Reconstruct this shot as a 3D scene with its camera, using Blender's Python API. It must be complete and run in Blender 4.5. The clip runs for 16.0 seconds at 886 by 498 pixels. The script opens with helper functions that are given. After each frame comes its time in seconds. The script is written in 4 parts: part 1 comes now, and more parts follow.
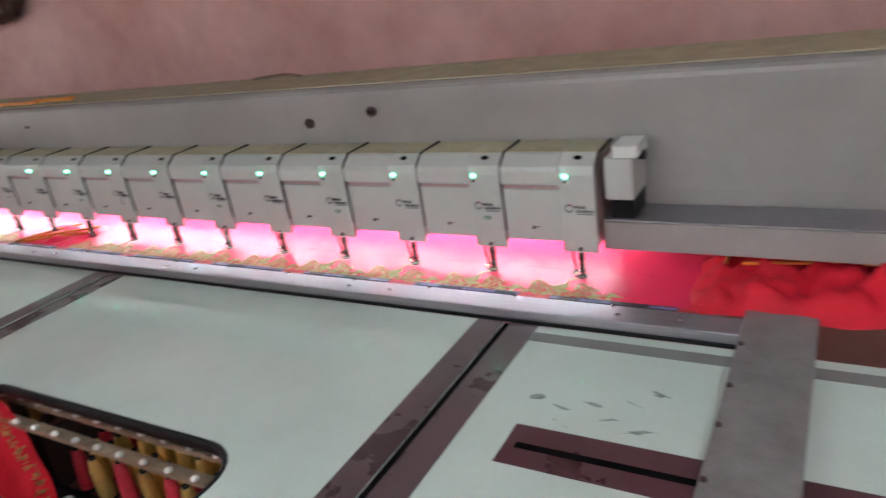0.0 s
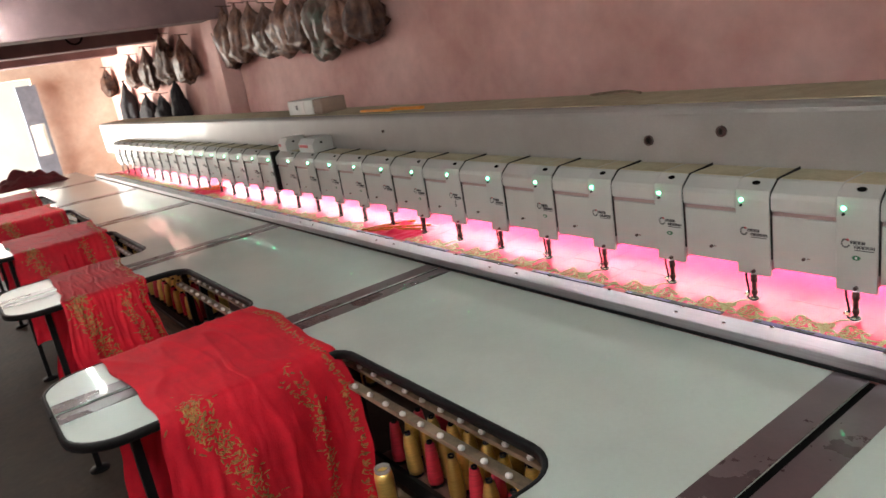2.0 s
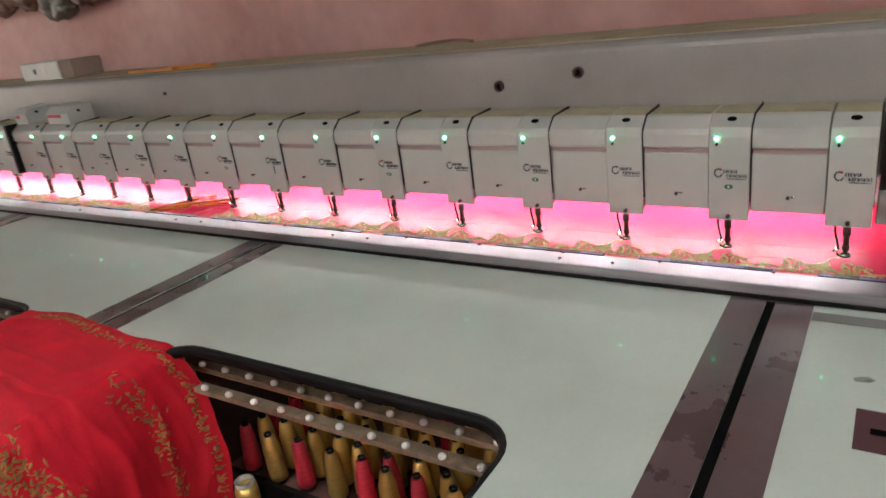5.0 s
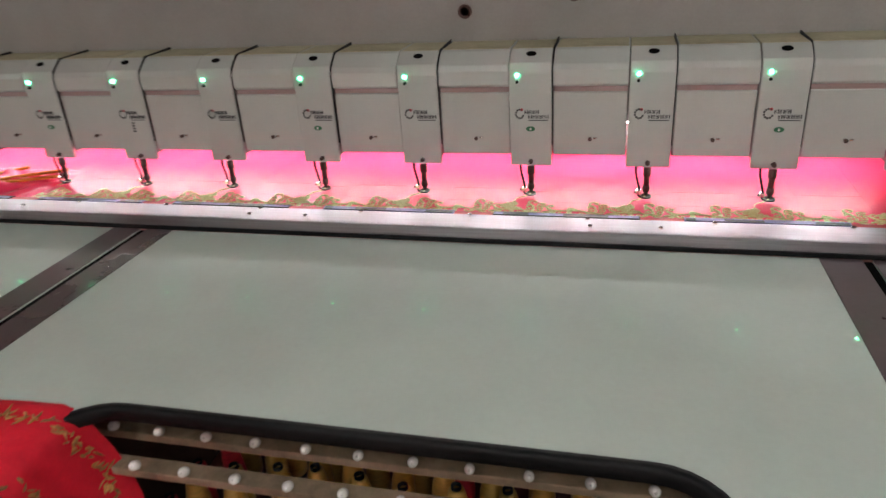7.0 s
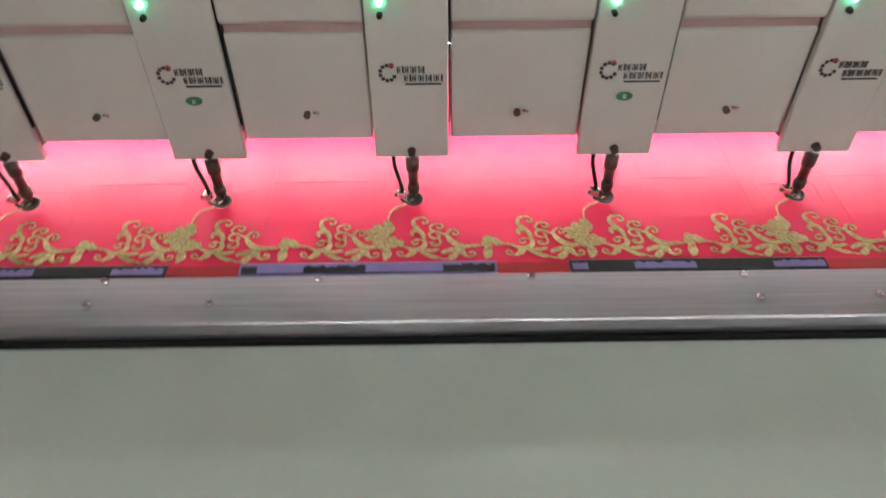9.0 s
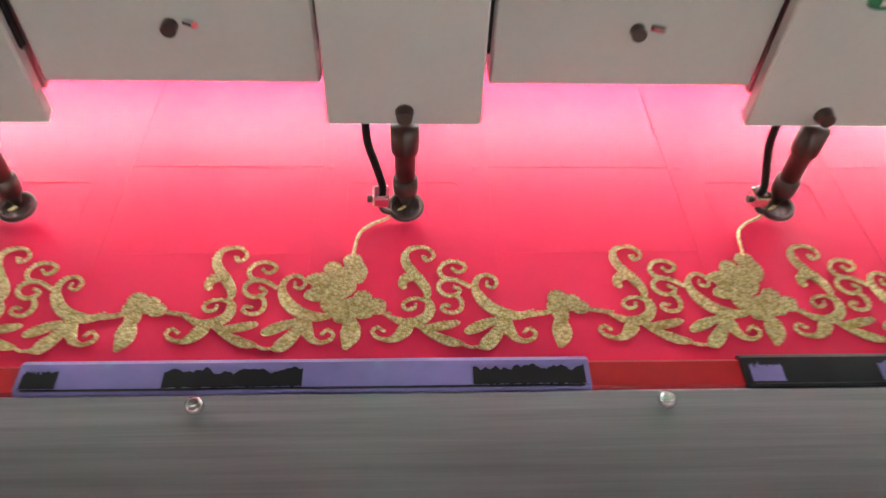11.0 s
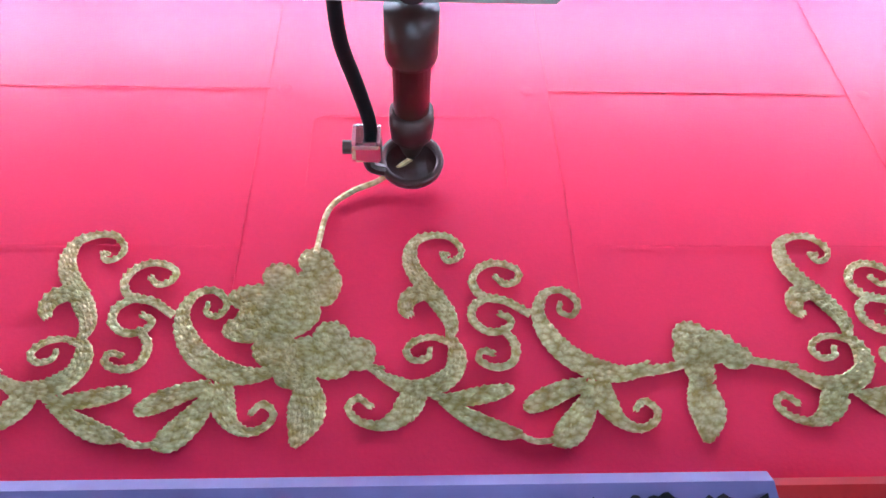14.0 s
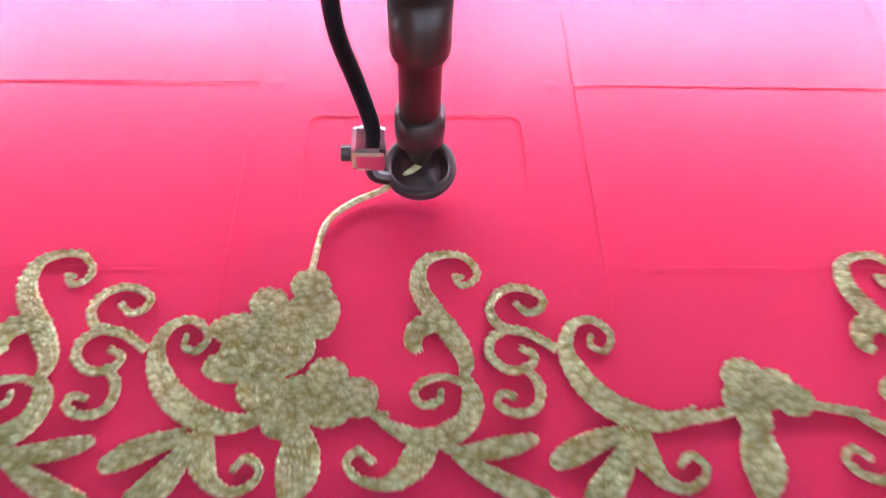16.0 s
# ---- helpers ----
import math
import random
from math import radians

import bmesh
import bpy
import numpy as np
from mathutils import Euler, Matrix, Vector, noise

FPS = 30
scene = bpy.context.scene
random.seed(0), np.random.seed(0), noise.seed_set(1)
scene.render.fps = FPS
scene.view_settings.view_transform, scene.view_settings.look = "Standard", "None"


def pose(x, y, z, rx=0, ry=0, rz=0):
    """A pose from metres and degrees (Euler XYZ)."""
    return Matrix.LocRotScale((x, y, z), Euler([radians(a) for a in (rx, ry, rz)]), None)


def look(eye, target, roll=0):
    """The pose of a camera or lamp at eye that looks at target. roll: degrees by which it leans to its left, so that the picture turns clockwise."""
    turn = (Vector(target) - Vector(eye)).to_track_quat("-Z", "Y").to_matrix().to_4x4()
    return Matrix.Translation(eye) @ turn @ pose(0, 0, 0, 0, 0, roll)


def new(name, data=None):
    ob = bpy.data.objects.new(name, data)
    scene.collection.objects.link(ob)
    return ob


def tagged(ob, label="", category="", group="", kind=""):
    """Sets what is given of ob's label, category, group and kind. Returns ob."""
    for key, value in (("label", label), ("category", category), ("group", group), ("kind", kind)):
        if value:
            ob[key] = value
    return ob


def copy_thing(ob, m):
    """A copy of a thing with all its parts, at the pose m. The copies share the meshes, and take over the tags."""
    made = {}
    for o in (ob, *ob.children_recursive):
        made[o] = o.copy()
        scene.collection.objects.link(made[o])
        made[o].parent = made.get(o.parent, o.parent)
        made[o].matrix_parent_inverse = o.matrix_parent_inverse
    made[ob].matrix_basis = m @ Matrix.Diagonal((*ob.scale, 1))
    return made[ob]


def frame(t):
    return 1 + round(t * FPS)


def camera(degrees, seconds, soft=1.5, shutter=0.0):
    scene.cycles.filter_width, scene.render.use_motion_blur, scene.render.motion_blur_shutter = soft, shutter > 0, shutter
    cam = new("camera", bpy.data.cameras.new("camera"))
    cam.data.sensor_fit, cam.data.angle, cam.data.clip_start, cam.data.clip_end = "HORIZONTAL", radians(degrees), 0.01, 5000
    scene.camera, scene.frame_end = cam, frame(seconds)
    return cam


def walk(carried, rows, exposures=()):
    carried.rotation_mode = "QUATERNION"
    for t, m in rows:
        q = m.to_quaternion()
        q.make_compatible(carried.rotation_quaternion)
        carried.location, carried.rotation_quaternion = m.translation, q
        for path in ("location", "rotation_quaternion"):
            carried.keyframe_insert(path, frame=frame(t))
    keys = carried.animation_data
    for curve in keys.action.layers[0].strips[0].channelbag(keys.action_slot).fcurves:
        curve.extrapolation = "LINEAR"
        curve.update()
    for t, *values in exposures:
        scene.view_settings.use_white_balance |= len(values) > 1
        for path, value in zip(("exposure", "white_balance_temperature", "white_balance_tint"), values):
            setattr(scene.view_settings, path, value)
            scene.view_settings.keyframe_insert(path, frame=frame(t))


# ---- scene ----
cam = camera(64.7, 16.0, shutter=0.4)

PATH = [
    (0, (0.562, -1.543, 1.598), (-0.421, 0.031, 0.853), -9.1),
    (0.5, (0.526, -1.537, 1.547), (-0.745, -0.134, 0.904), -8.5),
    (1, (0.496, -1.546, 1.574), (-0.901, -0.256, 0.956), -10.1),
    (1.5, (0.463, -1.586, 1.595), (-1.03, -0.396, 1.002), -10.5),
    (2, (0.449, -1.607, 1.583), (-1.133, -0.518, 1.024), -9.4),
    (2.5, (0.467, -1.592, 1.512), (-1.15, -0.542, 0.983), -6.9),
    (3, (0.458, -1.609, 1.55), (-1.124, -0.529, 0.976), -7.6),
    (3.5, (0.441, -1.611, 1.584), (-1.071, -0.473, 0.937), -7.7),
    (4, (0.366, -1.628, 1.563), (-1.064, -0.406, 0.882), -4.8),
    (4.2, (0.307, -1.657, 1.552), (-1.059, -0.346, 0.907), -5.0),
    (6.3, (-0.334, -1.69, 1.411), (-1.046, -0.013, 0.587), -6.4),
    (6.5, (-0.403, -1.612, 1.421), (-1.082, 0.067, 0.575), -6.8),
    (7, (-0.562, -1.489, 1.386), (-1.036, 0.261, 0.542), -3.9),
    (7.5, (-0.75, -1.342, 1.393), (-0.953, 0.399, 0.429), -2.9),
    (8, (-0.793, -1.112, 1.433), (-1.0, 0.523, 0.301), -5.6),
    (8.5, (-0.841, -0.882, 1.456), (-1.005, 0.605, 0.129), -3.7),
    (9, (-0.967, -0.708, 1.398), (-0.958, 0.746, 0.024), -0.5),
    (9.2, (-0.993, -0.65, 1.397), (-0.937, 0.799, 0.02), -0.3),
    (11.3, (-0.996, -0.278, 1.095), (-0.911, 1.008, -0.435), 3.0),
    (11.5, (-0.996, -0.246, 1.069), (-0.918, 1.016, -0.482), 3.0),
    (12, (-0.993, -0.219, 1.041), (-0.926, 1.039, -0.512), 2.9),
    (12.5, (-1.002, -0.181, 1.021), (-0.920, 0.975, -0.610), 3.8),
    (13, (-0.991, -0.168, 1.013), (-0.952, 0.943, -0.650), 2.1),
    (13.5, (-1.001, -0.177, 1.012), (-0.921, 0.983, -0.615), 3.4),
    (14, (-1.000, -0.178, 1.011), (-0.909, 0.991, -0.610), 3.7),
    (14.5, (-0.998, -0.172, 1.012), (-0.916, 0.973, -0.625), 3.7),
    (15, (-1.001, -0.183, 1.021), (-0.911, 1.002, -0.588), 3.7),
    (15.5, (-0.999, -0.193, 1.023), (-0.898, 1.009, -0.572), 3.6),
    (16, (-1.000, -0.149, 0.993), (-0.933, 0.972, -0.661), 3.0),
]
walk(cam, [(t, look(eye, target, roll)) for t, eye, target, roll in PATH],
     exposures=[(0.0, 0.14, 5950, 10), (1.5, 0.0, 6500, 10), (4.2, 0.0, 6500, 10), (6.6, 0.0, 6500, 10), (7.4, -0.33, 6500, 10), (8.0, -0.33, 6500, 10), (9.4, 0.0, 6500, 10), (12.3, 0.0, 6500, 10), (12.8, 0.0, 4750, 6), (15.1, 0.0, 4750, 6), (15.5, 0.0, 5000, 6), (16.0, 0.15, 4900, 6)])

# ---- world and light ----
world = bpy.data.worlds.new("sky")
scene.world = world
world.use_nodes = True
wn = world.node_tree.nodes
sky = wn.new("ShaderNodeTexSky")
sky.sky_type, sky.sun_disc, sky.sun_elevation, sky.sun_rotation = "NISHITA", False, radians(37), radians(117)
wn["Background"].inputs[1].default_value = 0.15
world.node_tree.links.new(sky.outputs[0], wn["Background"].inputs[0])
sun = new("sun", bpy.data.lights.new("sun", "SUN"))
sun.data.energy, sun.data.angle, sun.data.color = 5.0, radians(0.5), (1.0, 0.95, 0.86)
sun.matrix_world = look((-4, -6, 10), (-16, 0, 0))

def opening_light(place, target, w, h, power, spread=180):
    lamp = new("daylight", bpy.data.lights.new("daylight", "AREA"))
    lamp.data.shape, lamp.data.size, lamp.data.size_y, lamp.data.energy, lamp.data.color = "RECTANGLE", w, h, power, (1.0, 0.93, 0.84)
    lamp.data.spread = radians(spread)
    lamp.matrix_world = look(place, target)


# daylight in the far doorway, then an added lamp in an unseen south opening
opening_light((-12.12, -1.1, 1.0), (-8, -1.1, 1.0), 2.1, 2.0, 240)
# made-up source, aimed narrowly to brighten the far wall corner
opening_light((-11.15, -4.42, 1.1), (-11.35, 0, 1.4), 1.3, 2.1, 150, 62)

TUBE_POWER = 160.0     # glow of the ceiling tubes, four of them added to light the room
STRIP_POWER = 98.0   # glow of the work light strip under the machine beam

# ---- plan (metres) ----
STEP = 0.25           # heads stand this far apart
FLOOR = -0.05
TABLE = 0.788         # table top
CLOTH = 0.810         # the sheet that is being stitched
SLIT = -0.118         # joint between two tables
BAY = 1.5             # table length
WALL_Y = 1.05
END_X = -12.0
CEIL = 2.62


# ---- materials ----
def mat(name, color, rough=0.5, metal=0.0, vary=0.12, scale=6.0, bump=0.0, bump_scale=90.0, coat=0.0, color2=None, emit=0.0, island=0.0, alpha=1.0, trans=0.0, stretch=(1, 1, 1), rough_vary=0.1, sheen=0.0, coat_rough=0.05):
    m = bpy.data.materials.new(name)
    m.use_nodes = True
    nt = m.node_tree
    n, l = nt.nodes, nt.links
    b = n["Principled BSDF"]
    tc = n.new("ShaderNodeTexCoord")
    mp = n.new("ShaderNodeMapping")
    mp.inputs["Scale"].default_value = stretch
    l.new(tc.outputs["Object"], mp.inputs[0])
    big = n.new("ShaderNodeTexNoise")
    big.inputs["Scale"].default_value, big.inputs["Detail"].default_value, big.inputs["Roughness"].default_value = scale, 8, 0.62
    l.new(mp.outputs[0], big.inputs["Vector"])
    fine = n.new("ShaderNodeTexNoise")
    fine.inputs["Scale"].default_value, fine.inputs["Detail"].default_value = bump_scale, 5
    l.new(mp.outputs[0], fine.inputs["Vector"])
    ramp = n.new("ShaderNodeValToRGB")
    c2 = color2 if color2 else tuple(c * (1 - vary * 2.2) for c in color)
    hi = color if color2 else tuple(min(1, c * (1 + vary * 0.6)) for c in color)
    ramp.color_ramp.elements[0].position, ramp.color_ramp.elements[1].position = 0.33, 0.66
    ramp.color_ramp.elements[0].color, ramp.color_ramp.elements[1].color = (*c2, 1), (*hi, 1)
    l.new(big.outputs[0], ramp.inputs[0])
    mix = n.new("ShaderNodeMix")
    mix.data_type, mix.blend_type = "RGBA", "MULTIPLY"
    mix.inputs["Factor"].default_value = min(1, vary * 1.6)
    l.new(ramp.outputs[0], mix.inputs["A"])
    l.new(fine.outputs[0], mix.inputs["B"])
    last = mix.outputs["Result"]
    if island:
        oi = n.new("ShaderNodeObjectInfo")
        hs = n.new("ShaderNodeHueSaturation")
        mr = n.new("ShaderNodeMapRange")
        mr.inputs["To Min"].default_value, mr.inputs["To Max"].default_value = 1 - island, 1 + island
        l.new(oi.outputs["Random"], mr.inputs["Value"])
        l.new(mr.outputs[0], hs.inputs["Value"])
        l.new(last, hs.inputs["Color"])
        last = hs.outputs[0]
    l.new(last, b.inputs["Base Color"])
    rr = n.new("ShaderNodeMapRange")
    rr.inputs["To Min"].default_value, rr.inputs["To Max"].default_value = max(0.02, rough - rough_vary), min(1, rough + rough_vary)
    l.new(big.outputs[0], rr.inputs["Value"])
    l.new(rr.outputs[0], b.inputs["Roughness"])
    b.inputs["Metallic"].default_value = metal
    b.inputs["Coat Weight"].default_value = coat
    b.inputs["Coat Roughness"].default_value = coat_rough
    b.inputs["Sheen Weight"].default_value = sheen
    b.inputs["Transmission Weight"].default_value = trans
    b.inputs["Alpha"].default_value = alpha
    if emit:
        b.inputs["Emission Color"].default_value = (*color, 1)
        b.inputs["Emission Strength"].default_value = emit
    if bump:
        bp = n.new("ShaderNodeBump")
        bp.inputs["Strength"].default_value, bp.inputs["Distance"].default_value = 1.0, bump
        l.new(fine.outputs[0], bp.inputs["Height"])
        l.new(bp.outputs[0], b.inputs["Normal"])
    return m


M_TABLE = mat("green_grey_laminate", (0.55, 0.63, 0.57), 0.3, vary=0.05, scale=2.5, coat=0.7, rough_vary=0.06, coat_rough=0.035)
M_STRIP = mat("dark_brown_laminate", (0.10, 0.065, 0.07), 0.28, vary=0.15, scale=4, coat=0.3, rough_vary=0.08)
M_BURG = mat("burgundy_laminate", (0.085, 0.03, 0.038), 0.3, vary=0.15, scale=5, coat=0.3)
M_BLACK = mat("black_rubber", (0.008, 0.008, 0.009), 0.55, vary=0.2, bump=0.0004)
M_BLACK.node_tree.nodes["Principled BSDF"].inputs["Specular IOR Level"].default_value = 0.18
M_DARK = mat("dark_void", (0.004, 0.004, 0.004), 1.0, vary=0.2, rough_vary=0)
M_DARK.node_tree.nodes["Principled BSDF"].inputs["Specular IOR Level"].default_value = 0.05
M_ALU = mat("brushed_aluminium", (0.50, 0.49, 0.53), 0.42, 1.0, vary=0.08, scale=30, stretch=(0.15, 8, 8), bump=0.0001, bump_scale=120)
M_BEAM = mat("grey_beam_paint", (0.30, 0.29, 0.275), 0.42, vary=0.08, scale=3, bump=0.0002, bump_scale=160, coat=0.1)
M_ARM = mat("dull_grey_steel", (0.30, 0.285, 0.28), 0.45, 0.4, vary=0.12, scale=12)
M_COVER = mat("ivory_machine_paint", (0.46, 0.475, 0.445), 0.4, vary=0.04, scale=5, bump=0.0001, bump_scale=200, island=0.04, coat=0.08)
M_DUST = mat("dusty_yellowed_paint", (0.55, 0.50, 0.33), 0.65, vary=0.18, scale=14, color2=(0.42, 0.37, 0.24), bump=0.0004)
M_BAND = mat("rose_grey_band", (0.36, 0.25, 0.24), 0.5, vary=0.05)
M_STEEL = mat("dark_oiled_steel", (0.10, 0.065, 0.058), 0.36, 0.6, vary=0.15, scale=40)
M_BRONZE = mat("brown_steel_sleeve", (0.060, 0.022, 0.016), 0.35, 0.0, vary=0.15, scale=40)
M_CHROME = mat("bright_steel", (0.75, 0.75, 0.75), 0.18, 1.0, vary=0.06, scale=30)
M_INK = mat("black_print", (0.03, 0.03, 0.035), 0.5, vary=0.05)
M_REDINK = mat("red_print", (0.45, 0.04, 0.05), 0.5, vary=0.05)
M_GREENINK = mat("green_badge", (0.02, 0.16, 0.07), 0.3, vary=0.1)
M_LED = mat("green_diode", (0.10, 1.0, 0.45), 0.3, vary=0.0, emit=36.0)
M_STRIPLIGHT = mat("white_light_strip", (1.0, 0.97, 0.97), 0.5, vary=0.0, emit=STRIP_POWER)
M_TUBE = mat("lamp_tube_glass", (0.93, 1.0, 0.97), 0.4, vary=0.0, emit=TUBE_POWER)
M_PINK = mat("pink_red_georgette", (0.80, 0.034, 0.100), 0.36, vary=0.05, scale=3, bump=0.00006, bump_scale=900)
M_PINK.node_tree.nodes["Principled BSDF"].inputs["Specular IOR Level"].default_value = 0.14
M_RED = mat("red_chiffon", (0.66, 0.012, 0.030), 0.7, vary=0.12, scale=7, bump=0.0005, bump_scale=160)
M_RED.node_tree.nodes["Principled BSDF"].inputs["Specular IOR Level"].default_value = 0.25
M_ORANGE = mat("orange_selvage", (0.75, 0.20, 0.02), 0.5, vary=0.15, scale=20)
M_CLIPP = mat("worn_violet_plastic", (0.23, 0.20, 0.46), 0.35, vary=0.08, scale=22, coat=0.2)
M_CLIPB = mat("black_plastic", (0.012, 0.012, 0.015), 0.35, vary=0.2, scale=30)
M_CLIPR = mat("red_rod", (0.48, 0.015, 0.02), 0.4, vary=0.1, scale=30)
M_ZARI = mat("gold_cone_thread", (0.80, 0.56, 0.17), 0.32, 0.75, vary=0.10, scale=30, stretch=(1, 1, 14), bump=0.0004, bump_scale=90, island=0.3)
M_REDTHREAD = mat("red_cone_thread", (0.62, 0.03, 0.06), 0.5, vary=0.15, scale=16, stretch=(1, 1, 14), bump=0.0004, bump_scale=60, island=0.2)
M_CERAMIC = mat("white_ceramic", (0.8, 0.78, 0.75), 0.25, vary=0.04)
M_BROWNBAR = mat("brown_painted_bar", (0.36, 0.265, 0.18), 0.42, 0.3, vary=0.2, scale=20)
M_MAROON = mat("stained_maroon_board", (0.20, 0.095, 0.08), 0.5, vary=0.3, scale=12)
M_PLANK = mat("dusty_brown_wood", (0.32, 0.225, 0.145), 0.7, vary=0.3, scale=5, stretch=(1, 8, 8), bump=0.001)
M_WALL = mat("pink_lime_wash", (0.81, 0.53, 0.48), 0.9, vary=0.1, scale=1.7, bump=0.004, bump_scale=14, color2=(0.60, 0.33, 0.29))
M_ENDWALL = mat("flaking_cream_wash", (0.84, 0.76, 0.64), 0.9, vary=0.12, scale=1.4, color2=(0.60, 0.43, 0.31), bump=0.003, bump_scale=14)
M_CEIL = mat("maroon_grey_ceiling", (0.24, 0.15, 0.15), 0.9, vary=0.12, scale=2, bump=0.002, bump_scale=10)
M_FLOOR = mat("dirty_stone_floor", (0.062, 0.042, 0.028), 0.8, vary=0.35, scale=4.2, color2=(0.030, 0.020, 0.014), bump=0.003, bump_scale=24)
M_DOOR = mat("grey_blue_door_paint", (0.28, 0.33, 0.40), 0.6, vary=0.15, scale=5)
M_BOX = mat("white_card_box", (0.66, 0.68, 0.64), 0.55, vary=0.06, scale=8)
M_BOXSIDE = mat("brown_card", (0.30, 0.22, 0.17), 0.8, vary=0.1, scale=8)
M_YELLOW = mat("orange_plastic", (0.80, 0.30, 0.03), 0.4, vary=0.08)
M_BAGB = mat("brown_wrapped_cloth", (0.27, 0.13, 0.08), 0.55, vary=0.4, scale=13, color2=(0.08, 0.04, 0.035), coat=0.16, bump=0.010, bump_scale=20, island=0.5, coat_rough=0.2)
M_BAGG = mat("green_grey_wrapped_cloth", (0.13, 0.17, 0.13), 0.45, vary=0.4, scale=11, color2=(0.22, 0.11, 0.08), coat=0.04, bump=0.010, bump_scale=20, coat_rough=0.2)
for m_ in (M_BAGB, M_BAGG):
    m_.node_tree.nodes["Principled BSDF"].inputs["Specular IOR Level"].default_value = 0.35
M_DARKCLOTH = mat("dark_cloth", (0.03, 0.028, 0.035), 0.8, vary=0.3, scale=10, bump=0.004, bump_scale=25)
M_WIRE = mat("rusty_nail", (0.10, 0.06, 0.05), 0.6, 0.5, vary=0.2)
M_CARD = mat("grey_card_tube", (0.42, 0.40, 0.36), 0.8, vary=0.1)


def gold_thread():
    """Couched metal thread: rows of tight stitches, the shade between them painted into the colour."""
    m = mat("gold_chain_stitch", (0.97, 0.85, 0.46), 0.32, 0.2, vary=0.10, scale=160, bump=0.0, rough_vary=0.12)
    n, l = m.node_tree.nodes, m.node_tree.links
    b = n["Principled BSDF"]
    base = b.inputs["Base Color"].links[0].from_socket
    tc = n.new("ShaderNodeTexCoord")
    mp = n.new("ShaderNodeMapping")
    mp.inputs["Rotation"].default_value, mp.inputs["Scale"].default_value = (0, 0, 0.35), (380, 620, 200)
    l.new(tc.outputs["Object"], mp.inputs[0])
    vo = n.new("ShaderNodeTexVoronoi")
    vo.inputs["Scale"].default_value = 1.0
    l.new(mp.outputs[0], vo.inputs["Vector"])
    # colour falls off away from each stitch, painting shade into the gaps
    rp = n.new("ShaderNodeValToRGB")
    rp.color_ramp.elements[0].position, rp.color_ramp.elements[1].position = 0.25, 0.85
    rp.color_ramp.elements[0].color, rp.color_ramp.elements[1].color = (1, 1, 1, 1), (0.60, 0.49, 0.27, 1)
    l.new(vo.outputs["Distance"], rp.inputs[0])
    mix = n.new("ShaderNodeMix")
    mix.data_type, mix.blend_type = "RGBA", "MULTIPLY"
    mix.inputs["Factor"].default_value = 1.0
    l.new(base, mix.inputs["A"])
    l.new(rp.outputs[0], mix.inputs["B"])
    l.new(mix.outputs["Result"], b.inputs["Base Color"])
    bp = n.new("ShaderNodeBump")
    bp.invert = True
    bp.inputs["Strength"].default_value, bp.inputs["Distance"].default_value = 0.8, 0.0006
    l.new(vo.outputs["Distance"], bp.inputs["Height"])
    l.new(bp.outputs[0], b.inputs["Normal"])
    return m


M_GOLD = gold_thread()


M_SPRAY = mat("tarnished_gold_thread", (0.52, 0.25, 0.07), 0.5, 0.2, vary=0.3, scale=60, bump=0.0006, bump_scale=300)


# ---- mesh helpers ----
def link(name, bm, material, parent=None, label="", smooth=False):
    me = bpy.data.meshes.new(name)
    bmesh.ops.recalc_face_normals(bm, faces=bm.faces)
    bm.to_mesh(me)
    bm.free()
    for mt in material if isinstance(material, (list, tuple)) else (material,):
        me.materials.append(mt)
    if smooth:
        for p in me.polygons:
            p.use_smooth = True
    ob = new(name, me)
    if parent is not None:
        ob.parent = parent
    if label:
        ob["label"] = label
    return ob


def part(name, bm, material, parent, label="", smooth=False):
    return link(name, bm, material, parent, label, smooth)


def thing(name, label, category, group="", at=(0, 0, 0)):
    ob = new(name)
    ob.location = at
    ob.empty_display_size = 0.05
    return tagged(ob, label, category, group)


def block(lo, hi, bevel=0.0, seg=2, bm=None):
    b = bm or bmesh.new()
    r = bmesh.ops.create_cube(b, size=1)
    vs = r["verts"]
    for v in vs:
        v.co = Vector([lo[i] + (v.co[i] + 0.5) * (hi[i] - lo[i]) for i in range(3)])
    if bevel:
        es = list({e for v in vs for e in v.link_edges})
        bmesh.ops.bevel(b, geom=es, offset=bevel, segments=seg, affect="EDGES", profile=0.6)
    return b


def rod(p, q, r, r2=None, seg=12, bm=None, caps=True):
    b = bm or bmesh.new()
    p, q = Vector(p), Vector(q)
    d = q - p
    m = Matrix.Translation((p + q) / 2) @ d.to_track_quat("Z", "Y").to_matrix().to_4x4()
    bmesh.ops.create_cone(b, cap_ends=caps, segments=seg, radius1=r, radius2=r if r2 is None else r2, depth=d.length, matrix=m)
    return b


def lathe(profile, seg=16, bm=None, off=(0, 0, 0)):
    """Turned body from (radius, height) pairs."""
    b = bm or bmesh.new()
    rings = []
    for r, z in profile:
        rings.append([b.verts.new((off[0] + r * math.cos(2 * math.pi * i / seg), off[1] + r * math.sin(2 * math.pi * i / seg), off[2] + z)) for i in range(seg)])
    for a, c in zip(rings, rings[1:]):
        for i in range(seg):
            b.faces.new((a[i], a[(i + 1) % seg], c[(i + 1) % seg], c[i]))
    for ring in (rings[0], rings[-1]):
        if (ring[0].co - ring[seg // 2].co).length > 1e-4:
            b.faces.new(ring)
    return b


